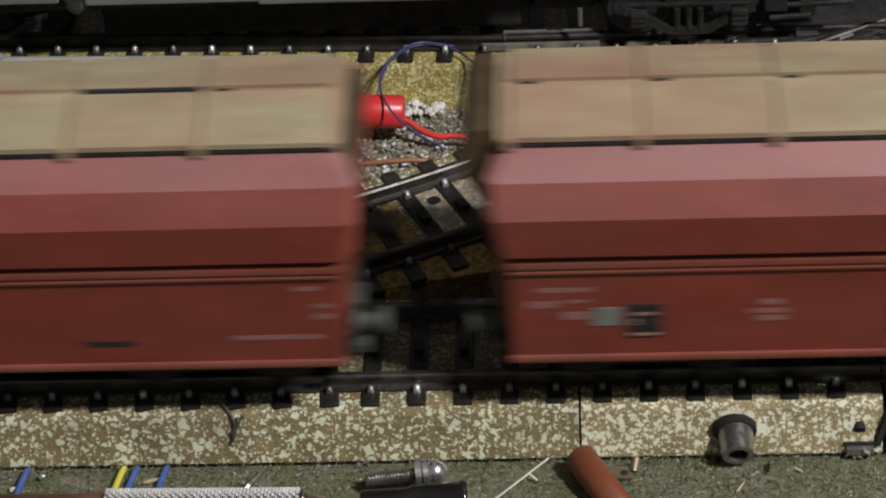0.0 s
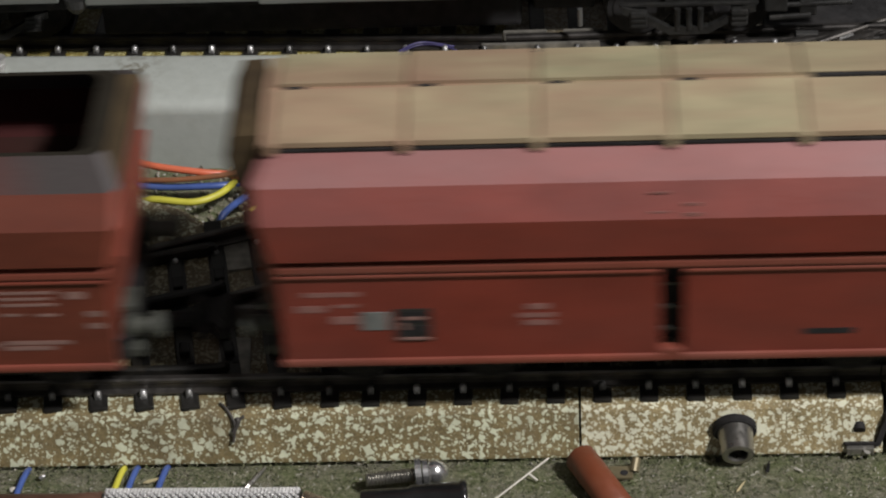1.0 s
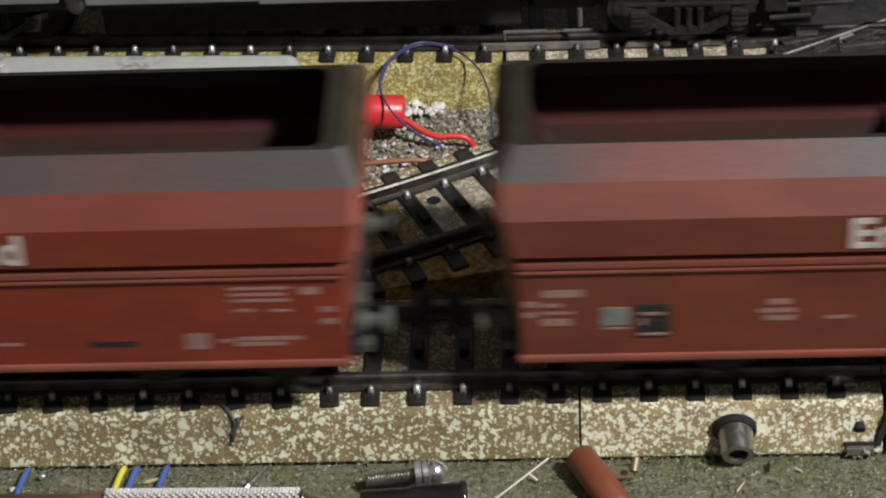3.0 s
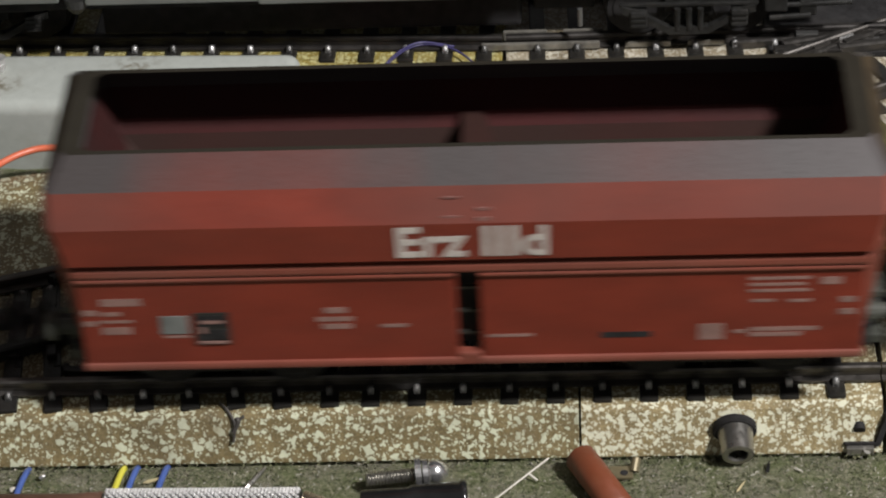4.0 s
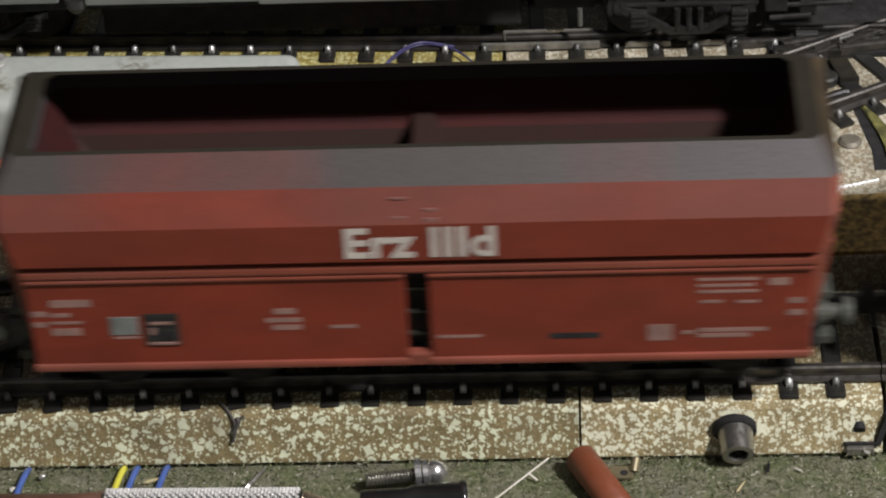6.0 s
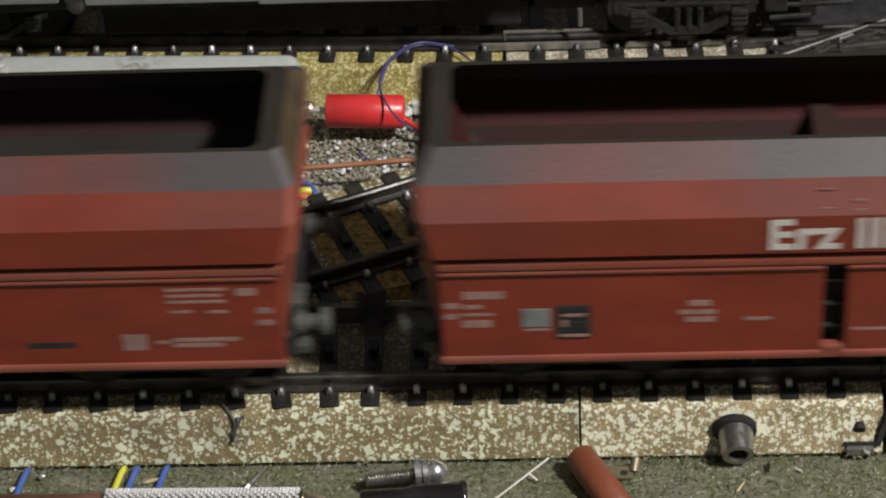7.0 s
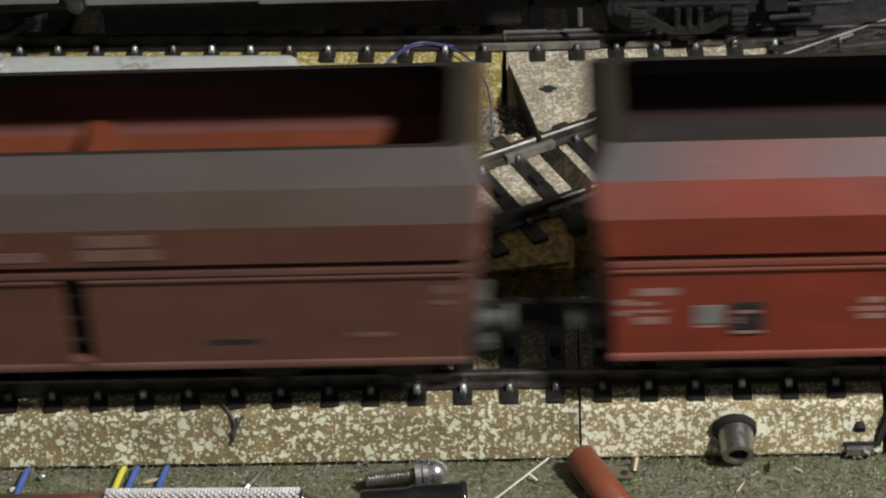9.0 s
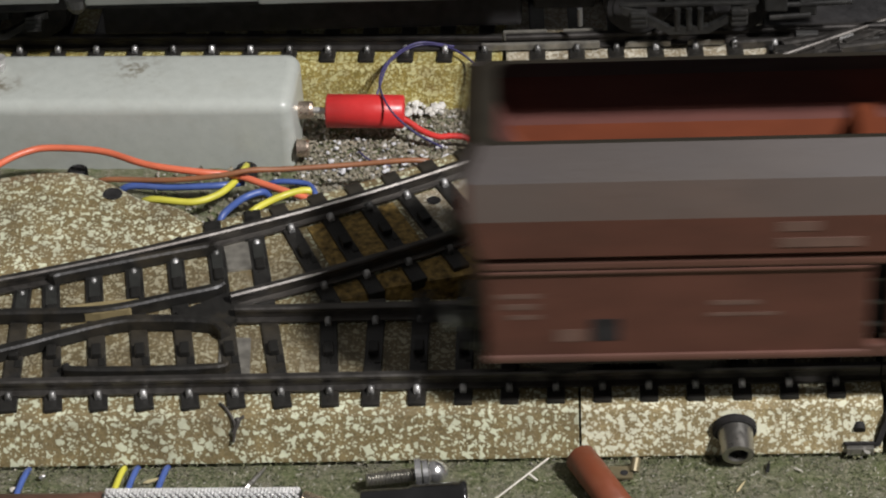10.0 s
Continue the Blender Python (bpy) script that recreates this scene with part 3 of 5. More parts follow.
    turned(bm, (57.5, 52.2, 6.9), (57.5, 52.2, 7.62), [(0, 2.75), (0.8, 2.75), (1.0, 2.5)], 26)
    part("washer", bm, M_BED_D, screw_head)
    # mustard brown patch darkens the bed where the passing wagons' shadow lies
    bm = bmesh.new()
    prism(bm, [(16.9, 22.3), (16.7, 35.6), (30.0, 36.2), (46.0, 37.4), (62.0, 38.2), (62.0, 23.0)], 6.8, 7.48)
    part("grime_patch", bm, M_MUSTARD, f, "mustard brown patch, the wagons' shadow put into its colour")
    # the dark gap to the next board, and the mossy edge beyond it
    bm = bmesh.new()
    prism(bm, [(58.9, 62.6), (60.4, 62.5), (62.6, 54.0), (63.4, 50.5), (62.9, 44.5), (60.9, 44.5), (61.0, 50.0)], 7.0, 7.5)
    part("board_gap", bm, M_BLACK, f, "dark gap beside the turnout bed")
    bm = bmesh.new()
    prism(bm, [(60.4, 62.5), (61.6, 63.1), (64.6, 55.4), (66.0, 46.0), (63.2, 45.0), (63.4, 50.5), (62.6, 54.0)], 7.0, 8.0, 0.25)
    part("mossy_edge", bm, M_MOSSGREEN, f, "mossy green edge of the next board")
    # added bright rod, in place of the highlight along the bed's shoulder
    bm = bmesh.new()
    rod(bm, (-8.4, 0, 7.55), (8.4, 0, 7.55), 0.38, n=16)
    part("steel_strip", bm, M_BRIGHT, f, "bright rod standing for the glint on the bed's edge").matrix_basis = mm(53.2, 39.2, 0, 0, 0, 17)
    bm = bmesh.new()
    rod(bm, (7.4, 70.1, 6.0), (7.4, 70.1, 7.72), 1.1, n=16)
    block(bm, 5.9, 8.9, 69.7, 70.5, 6.0, 7.71)
    part("screw_hole", bm, M_BLACK, f)
    # point blades, rail joiners and the mechanism between the branch rails
    bm = bmesh.new()
    sweep(bm, [tuple(q)[:2] for q in smooth_path([(24.4, 59.3, 0), (33.2, 63.2, 0), (41.2, 67.9, 0), (51.9, 74.4, 0)], 6)], [(-1.4, 8.0), (-1.4, 9.3), (-1.0, 10.0), (-0.3, 10.35), (0.5, 10.3), (1.2, 9.8), (1.3, 8.0)])
    part("point_blade", bm, M_BLADE, f, "smooth steel point blade")
    for off in (7.2, -9.4):
        bm = bmesh.new()
        sweep(bm, [p for p in shifted(BRANCH, off) if 3.0 < p[0] - off * -0.45 < 12.0], [(-0.6, 8.0), (-0.6, 9.3), (0.6, 9.3), (0.6, 8.0)])
        part("rail_joiner", bm, M_PLATE, f)
    for name, plan, top, m in (("slide_plate", [(27.4, 60.6), (30.6, 60.8), (31.4, 58.0), (33.8, 53.4), (31.8, 51.8), (29.0, 52.0)], 8.3, M_SLIDE),
                               ("slide_plate", [(33.6, 58.6), (35.2, 57.0), (36.2, 53.6), (34.4, 53.0)], 8.2, M_SLIDE),
                               ("slot", [(24.0, 59.8), (27.7, 59.4), (27.9, 55.6), (27.0, 53.0), (26.2, 53.2), (25.6, 56.0)], 8.4, M_BLACK),
                               ("hook", [(28.6, 59.2), (29.7, 58.6), (31.1, 54.2), (30.4, 53.2), (29.9, 54.6)], 8.6, M_BLACK),
                               ("slot", [(31.2, 59.6), (33.8, 59.4), (34.0, 55.2), (32.8, 55.8), (31.8, 57.0)], 8.4, M_BLACK),
                               ("pivot_plate", [(45.4, 69.8), (46.6, 70.9), (48.6, 70.6), (49.6, 68.6), (50.8, 62.9), (46.8, 62.6), (46.6, 66.4)], 8.4, M_BED_D),
                               ("slide_base", [(42.4, 66.8), (44.8, 67.6), (46.0, 62.7), (43.6, 62.3)], 8.3, M_FROG),
                               ("slide_base", [(48.8, 72.2), (50.6, 73.6), (54.2, 73.2), (55.2, 67.6), (52.0, 65.4), (50.4, 67.0), (50.0, 70.0)], 8.7, M_FROG),
                               ("slide_base", [(56.0, 75.6), (59.2, 76.0), (60.8, 69.6), (57.4, 69.2)], 9.0, M_FROG)):
        bm = bmesh.new()
        prism(bm, plan, 7.3, top, 0.12)
        part(name, bm, m, f)
    bm = bmesh.new()
    rod(bm, (47.7, 68.1, 7.4), (47.7, 68.1, 8.5), 1.05, n=20)
    part("pivot_hole", bm, M_BLACK, f)
    bm = bmesh.new()
    turned(bm, (55.2, 70.3, 7.6), (55.2, 70.3, 9.2), [(0, 2.0), (0.8, 2.0), (1.0, 1.6)], 20)
    part("pivot_disc", bm, M_BUFFER, f, "dark grey pivot disc")
    black_bar("guard_rail", [(44.6, 58.6), (45.6, 59.0), (56.3, 64.5), (58.4, 65.2)], 1.3, 7.9, 9.6, f)
    lay(f, REAR, [(5.5 + 6.92 * i, 91.3, 0.9) for i in range(12)], True, False)
    lay(f, BRANCH, along(cut(BRANCH, 12.4, 90), 3.0, 6.92), True, False)


def far_straights():
    """The front line goes on beyond the view, in sections of 180 mm, and so does the rear one."""
    made = None
    for x0 in [-144 - 180 * k for k in range(1, 5)] + [141 + 180 * k for k in range(5)]:
        if made:
            copy_thing(made, mm(x0, 0, 0))
            continue
        e = made = thing("straight_track", "straight model track section with printed stone bed", "model track", "front line tracks", mm(x0, 0, 0))
        run = [(1.0 + 4 * k, 0.0) for k in range(45)] + [(179.0, 0.0)]
        bm = bmesh.new()
        sweep(bm, run, BED)
        part("roadbed", bm, M_BED_B, e)
        grime(run, e)
        for off in (-8.25, 8.25):
            rail_on(run, off, e)
        lay(e, run, [(3.5 + 6.92 * k, 0, 0) for k in range(26)], False, False)


front_turnout()
front_straight()
rear_tracks()
far_straights()


# ---------------------------------------------------------------- switch motor, plug and wires
M_CASE = plain("light_grey_plastic", (0.375, 0.398, 0.364), 0.34, 0, 0.05, 520, 0.05, (0.22, 0.20, 0.15), 0.3)
M_BRASS = plain("pale_brass", (0.55, 0.45, 0.36), 0.3, 0.9, 0.15, 500, 0.1)
M_PLUG = plain("red_plastic", (0.52, 0.030, 0.030), 0.35, 0, 0.1, 300, 0.05)
WIRE = {"orange": plain("orange_insulation", (0.62, 0.15, 0.075), 0.4, 0, 0.12, 200, 0.05), "brown": plain("brown_insulation", (0.24, 0.10, 0.045), 0.45, 0, 0.15, 200, 0.05),
        "blue": plain("blue_insulation", (0.055, 0.10, 0.30), 0.4, 0, 0.15, 200, 0.05), "yellow": plain("yellow_insulation", (0.56, 0.53, 0.06), 0.4, 0, 0.12, 200, 0.05),
        "violet": plain("violet_insulation", (0.050, 0.045, 0.125), 0.4, 0, 0.15, 200, 0.05), "red": plain("red_insulation", (0.55, 0.035, 0.03), 0.4, 0, 0.12, 200, 0.05)}


def rounded_case(bm, x0, x1, y0, y1, z0, z1, r):
    block(bm, x0, x1, y0, y1, z0, z1)
    es = [ed for ed in bm.edges if max(ed.verts[0].co.z, ed.verts[1].co.z) > z1 - 0.01 or abs(ed.verts[0].co.z - ed.verts[1].co.z) > 1]
    bmesh.ops.bevel(bm, geom=es, offset=r, segments=5, affect="EDGES", profile=0.5)
    bmesh.ops.delete(bm, geom=[f for f in bm.faces if f.calc_center_median().z < z0 + 0.01], context="FACES")
    return bm


def switch_motor():
    e = thing("switch_motor", "light grey plastic switch motor case, smudged, beside the turnout", "switch motor")
    bm = bmesh.new()
    rounded_case(bm, -66.4, 2.9, -8.0, 8.5, -0.4, 13.2, 2.3)
    part("case", bm, M_CASE, e, "smudged light grey plastic", True).matrix_basis = mm(-38.6, 67.4, 0, 0, 0, -2.0)
    for y, z, l in ((67.2, 6.5, 2.0), (60.4, 3.2, 1.5)):
        bm = bmesh.new()
        turned(bm, (-35.8, y, z), (-35.2 + l, y, z), [(0, 1.55), (0.8, 1.55), (1.0, 1.3)], 18)
        part("socket", bm, M_BRASS, e)
    bm = bmesh.new()
    block(bm, -92.0, -86.6, 70.6, 73.2, 13.0, 14.6, 0.5)
    rod(bm, (-87.6, 72.4, 14.4), (-87.6, 72.4, 15.4), 1.2, n=14)
    part("mounting_lug", bm, M_SPIKE, e)
    for x, y in ((-44.4, 57.3), (-73.6, 57.6)):
        bm = bmesh.new()
        turned(bm, (x, y, -0.5), (x, y, 2.0), [(0, 1.75), (0.85, 1.75), (1.0, 1.2), (0.9, 0.9)], 18)
        part("grommet", bm, M_BLACK, e)


def plug():
    e = thing("wire_plug", "red plastic wire plug with steel pin, in a motor socket", "plug")
    bm = bmesh.new()
    turned(bm, (-31.0, 66.9, 6.4), (-17.4, 66.9, 5.8), [(0, 2.5), (0.02, 2.95), (0.97, 2.95), (1.0, 2.6), (1.0, 1.2)], 28)
    part("sleeve", bm, M_PLUG, e, "red plastic", True)
    bm = bmesh.new()
    rod(bm, (-33.6, 67.1, 6.5), (-30.8, 66.9, 6.4), 0.55, n=14)
    part("pin", bm, M_SPIKE, e)


def wires():
    def lead(color, pts, r, label):
        bm = bmesh.new()
        wire_mesh(bm, pts, r)
        o = part("wire", bm, WIRE[color], None, smooth=True)
        tagged(o, label, "wire", "wires at the switch motor")

    lead("orange", [(-96, 40, 2), (-88.2, 46.4, 8), (-85.1, 51.1, 8), (-81.3, 54.3, 8), (-77.1, 55.4, 8), (-68.2, 54.1, 8), (-60.0, 49.9, 8), (-51.2, 48.2, 7.5), (-45.2, 48.8, 6.2), (-40.4, 47.2, 5.4), (-36.6, 45.6, 5.0), (-32.6, 44.6, 4)], 0.6, "orange insulated wire arching beside the grey case")
    lead("brown", [(-70, 50.5, 3), (-67.2, 49.0, 5.7), (-56.1, 47.4, 6.5), (-47.6, 47.4, 7.2), (-42.4, 48.2, 7.6), (-37.0, 49.1, 7.0), (-25.9, 50.6, 6.5), (-14.6, 51.5, 6.5), (-9.5, 52.6, 4)], 0.48, "brown insulated wire lying over the other wires")
    lead("blue", [(-66, 48.5, 1), (-63.5, 47.8, 5), (-56.3, 47.5, 5), (-48.2, 47.6, 5), (-44.0, 49.5, 4.2)], 0.62, "blue insulated wire at the turnout bed")
    lead("yellow", [(-61.5, 45.5, 3), (-58.8, 44.1, 5), (-52.1, 43.1, 5), (-48.0, 45.0, 5), (-45.4, 48.6, 5), (-44.3, 53.5, 4.0), (-44.4, 57.3, 2)], 0.62, "yellow insulated wire bent towards a grommet")
    lead("blue", [(-47.5, 37.8, 3), (-46.5, 39.5, 5), (-43.6, 43.8, 5), (-40.7, 45.5, 5), (-39.5, 46.5, 3.5)], 0.62, "short blue insulated wire under the brown wire")
    lead("yellow", [(-42.8, 39.5, 3), (-41.5, 40.5, 5), (-37.0, 44.3, 5), (-32.9, 45.7, 5), (-31.3, 45.4, 3.5)], 0.62, "short yellow insulated wire beside the branch bed")
    lead("blue", [(-41, 49.2, 3), (-38.3, 48.3, 5), (-33.5, 47.7, 5), (-31.8, 45.5, 5), (-31.5, 44, 4)], 0.5, "curled blue insulated wire end")
    lead("red", [(-18.6, 66.2, 5.4), (-16.6, 65.4, 4.6), (-14.4, 64.2, 3.6), (-11.7, 63.2, 3), (-9.4, 63.3, 3.0), (-7.0, 63.3, 2.6), (-5.8, 63.2, 1.2), (-5.4, 63.2, -0.6)], 0.55, "red insulated wire from the plug")
    lead("violet", [(-23.3, 69.0, 4.5), (-22.0, 72.5, 7.0), (-20.2, 77.7, 9), (-15.4, 82.8, 9), (-9.4, 81.4, 9), (-4.8, 75.2, 9), (-2.7, 68.3, 7.6), (-2.4, 63.5, 4.0), (-4.0, 61.0, 1.0)], 0.2, "thin violet wire in a loose loop")
    lead("violet", [(-25.8, 63.0, 0.2), (-25.2, 62.0, 0.9), (-23.8, 60.0, 0.9), (-21.6, 58.8, 0.8), (-19.9, 58.9, 0.0)], 0.17, "thin violet wire half buried in the gravel")
    lead("violet", [(-9.0, 82.4, 8.8), (-15.4, 82.6, 9.6), (-20.2, 77.5, 9.6), (-21.7, 70.7, 9.4), (-19.6, 62.9, 9.2), (-15.5, 58.5, 7.5), (-10.6, 55.8, 6.0)], 0.2, "thin violet wire looped over the red plug")


def smudge_case():
    """A few greasy finger marks on the lid."""
    nt = M_CASE.node_tree
    b = nt.nodes["Principled BSDF"]
    base = b.inputs["Base Color"].links[0].from_socket
    v = coords(nt)
    for x, y, r in ((-25.4, 3.4, 5.0), (-47.6, -1.6, 0.9)):
        d = nt.nodes.new("ShaderNodeVectorMath")
        d.operation = "DISTANCE"
        d.inputs[1].default_value = (x * U, y * U, 0.0132)
        nt.links.new(v, d.inputs[0])
        near = ramp(nt, d.outputs["Value"], [(0.0, (1, 1, 1)), (1.0, (0, 0, 0))])
        nt.nodes[-1].color_ramp.elements[1].position = r * U
        spots = ramp(nt, noise_node(nt, v, 700, 5, 0.7), [(0.46, (0, 0, 0)), (0.58, (1.0,) * 3)])
        base = mix(nt, mix(nt, 1.0, near, spots, "MULTIPLY"), base, (0.12, 0.10, 0.06))
    nt.links.new(base, b.inputs["Base Color"])


smudge_case()
switch_motor()
plug()
wires()


# ---------------------------------------------------------------- loose stones and crumbs
def stone_mat(name, stops):
    m, nt, b = nodes_of(name)
    g = nt.nodes.new("ShaderNodeNewGeometry")
    c = ramp(nt, g.outputs["Random Per Island"], stops)
    n = noise_node(nt, coords(nt), 1800, 3)
    nt.links.new(mix(nt, n, c, mix(nt, 0.5, c, (0.05, 0.045, 0.04))), b.inputs["Base Color"])
    b.inputs["Roughness"].default_value = 0.7
    return m


M_STONES = stone_mat("mixed_stones", [(0.0, (0.14, 0.13, 0.09)), (0.3, (0.22, 0.205, 0.14)), (0.6, (0.29, 0.25, 0.175)), (0.88, (0.35, 0.33, 0.27)), (1.0, (0.66, 0.66, 0.64))])
M_CRUMBS = stone_mat("scatter_crumbs", [(0.0, (0.03, 0.04, 0.014)), (0.4, (0.10, 0.125, 0.04)), (0.7, (0.18, 0.185, 0.09)), (0.92, (0.34, 0.32, 0.22)), (1.0, (0.66, 0.64, 0.58))])


def lumps(name, n, area, size, mat, label, category, lift=0.0):
    """Many small uneven lumps in one mesh."""
    bm = bmesh.new()
    bmesh.ops.create_icosphere(bm, subdivisions=1, radius=1.0)
    base = np.array([v.co[:] for v in bm.verts])
    tris = np.array([[v.index for v in f.verts] for f in bm.faces])
    bm.free()
    rnd = np.random.RandomState(len(name) * 7 + n)
    at = np.stack([rnd.uniform(area[0], area[1], n), rnd.uniform(area[2], area[3], n), np.zeros(n)], 1)
    r = size[0] + (size[1] - size[0]) * rnd.rand(n) ** 2
    at[:, 2] = lift + r * 0.3
    squash = np.stack([rnd.uniform(0.7, 1.7, n), rnd.uniform(0.6, 1.2, n), rnd.uniform(0.5, 0.9, n)], 1) * r[:, None]
    a = rnd.uniform(0, 6.28, n)
    p = base[None] * squash[:, None] * rnd.uniform(0.75, 1.2, (n, len(base), 1))
    q = np.stack([p[..., 0] * np.cos(a)[:, None] - p[..., 1] * np.sin(a)[:, None], p[..., 0] * np.sin(a)[:, None] + p[..., 1] * np.cos(a)[:, None], p[..., 2]], -1)
    verts = ((q + at[:, None]) * U).reshape(-1, 3)
    faces = (tris[None] + (np.arange(n) * len(base))[:, None, None]).reshape(-1, 3)
    me = bpy.data.meshes.new(name)
    me.from_pydata(verts.tolist(), [], faces.tolist())
    me.materials.append(mat)
    return tagged(new(name, me), label, category, kind="stuff")


lumps("gravel", 7500, (-36, 8, 48, 77), (0.12, 0.46), M_STONES, "loose grey, brown and white ballast stones on the board", "gravel", 0.0)
lumps("gravel", 500, (-60, -30, 38, 60), (0.2, 0.6), M_STONES, "grey ballast stones under the wires", "gravel", 0.0)
lumps("scatter_crumbs", 9000, (-95, 80, -34, -16.3), (0.06, 0.22), M_CRUMBS, "crumbs of grass scatter and sawdust on the mat", "scatter", -0.25)
lumps("scatter_crumbs", 2500, (-10, 70, 14, 40), (0.10, 0.34), M_CRUMBS, "crumbs of grass scatter between the tracks", "scatter", -0.25)


def fibres(n, area):
    """Short flock fibres lying on the mat, in one mesh."""
    rnd = np.random.RandomState(5)
    verts, faces = [], []
    for k in range(n):
        x, y, a = rnd.uniform(area[0], area[1]), rnd.uniform(area[2], area[3]), rnd.uniform(0, 6.28)
        l, w, z = rnd.uniform(0.4, 1.3), rnd.uniform(0.035, 0.07), rnd.uniform(0.0, 0.35)
        c, d = math.cos(a) * l / 2, math.sin(a) * l / 2
        u, v, up = -math.sin(a) * w, math.cos(a) * w, rnd.uniform(-0.1, 0.3)
        b = len(verts)
        verts += [((x - c) * U, (y - d) * U, z * U), ((x + u) * U, (y + v) * U, (z + up) * U), ((x + c) * U, (y + d) * U, z * U), ((x - u) * U, (y - v) * U, (z + up) * U), (x * U, y * U, (z + up + 0.1) * U)]
        faces += [(b, b + 3, b + 4), (b + 3, b + 2, b + 4), (b + 2, b + 1, b + 4), (b + 1, b, b + 4)]
    me = bpy.data.meshes.new("grass_fibres")
    me.from_pydata(verts, [], faces)
    me.materials.append(M_CRUMBS)
    tagged(new("grass_fibres", me), "short green and straw flock fibres on the mat", "scatter", kind="stuff")


fibres(9000, (-95, 80, -34, -16.4))
M_CRYSTAL = stone_mat("pale_glassy_stones", [(0.0, (0.42, 0.42, 0.44)), (1.0, (0.86, 0.86, 0.88))])
lumps("gravel", 70, (-31, -4, 56.5, 66.5), (0.3, 0.72), M_CRYSTAL, "pale glassy stones among the gravel", "gravel", 0.5)
M_PLASTER = stone_mat("white_plaster", [(0.0, (0.62, 0.60, 0.54)), (1.0, (0.78, 0.77, 0.73))])
lumps("plaster_crumbs", 34, (-17.4, -11.2, 72.8, 76.2), (0.3, 1.0), M_PLASTER, "white plaster crumbs at the foot of the rear bed", "plaster", 1.0)


# ---------------------------------------------------------------- loose parts before the track
M_STEEL = plain("turned_steel", (0.36, 0.35, 0.32), 0.32, 0.9, 0.2, 300, 0.1, (0.10, 0.08, 0.05), 0.4)
M_CHROME = plain("polished_chrome", (0.70, 0.70, 0.69), 0.22, 0.92, 0.1, 300, 0.05)
M_KNURL = plain("knurled_steel", (0.92, 0.92, 0.90), 0.36, 0.65, 0.1, 300, 0.05)
M_TERRA = plain("terracotta_plastic", (0.165, 0.046, 0.020), 0.5, 0, 0.15, 200, 0.15, (0.20, 0.10, 0.05), 0.3)
M_GLOSS = plain("gloss_black_plastic", (0.012, 0.012, 0.012), 0.2, 0, 0.2, 300, 0.05)
M_WOOD = plain("dark_handle_varnish", (0.085, 0.045, 0.03), 0.35, 0, 0.3, 120, 0.1)
M_CLIPPLATE = plain("bare_sheet_steel", (0.30, 0.29, 0.26), 0.35, 0.8, 0.2, 300, 0.1)
M_BONE = plain("off_white_plastic", (0.60, 0.57, 0.50), 0.5, 0, 0.1, 300, 0.1)
M_TARNISH = plain("tarnished_brass", (0.20, 0.17, 0.10), 0.4, 0.5, 0.3, 300, 0.1)
M_TWIG = plain("dry_twig", (0.045, 0.040, 0.034), 0.7, 0, 0.3, 400, 0.3)
M_STRAW = plain("pale_wood_chip", (0.42, 0.36, 0.20), 0.7, 0, 0.2, 300, 0.1)


def knurled_tool():
    e = thing("hand_tool", "hand tool with knurled steel grip and dark shaft", "tool")
    bm = bmesh.new()
    a, b = Vector((-58.2, -28.5, 2.7)), Vector((-29.2, -28.9, 2.7))
    rod(bm, a, b, 2.45, n=34)
    part("grip_core", bm, M_BUFFER, e, "dark steel between the knurls")
    bm = bmesh.new()
    n, m = 32, 56

    def spot(k, i, r):
        c = a.lerp(b, min(max(k / m, 0), 1))
        return bm.verts.new((c.x, c.y + r * math.cos(2 * math.pi * i / n), c.z + r * math.sin(2 * math.pi * i / n)))

    for k in range(1, m):
        for i in range(n):
            if (i + k) % 2 == 0:
                ring = [spot(k - 0.72, i, 2.42), spot(k, i - 0.72, 2.42), spot(k + 0.72, i, 2.42), spot(k, i + 0.72, 2.42)]
                tip = [spot(k - 0.4, i, 2.9), spot(k, i - 0.4, 2.9), spot(k + 0.4, i, 2.9), spot(k, i + 0.4, 2.9)]
                for u in range(4):
                    bm.faces.new((ring[u], ring[(u + 1) % 4], tip[(u + 1) % 4], tip[u]))
                bm.faces.new(tip)
    part("grip", bm, M_KNURL, e, "knurled bright steel grip")
    bm = bmesh.new()
    turned(bm, (-100, -27.8, 2.7), (-58.4, -28.5, 2.7), [(0, 2.2), (0.9, 2.2), (1.0, 2.5)], 24)
    part("shaft", bm, M_WOOD, e, "dark varnished shaft", True)
    bm = bmesh.new()
    turned(bm, (-29.0, -28.9, 2.7), (-12.0, -33.5, 2.0), [(0, 2.4), (0.15, 2.0), (0.4, 1.3), (1.0, 0.8)], 20)
    part("tip", bm, M_BRASS, e, "pale copper tip", True)


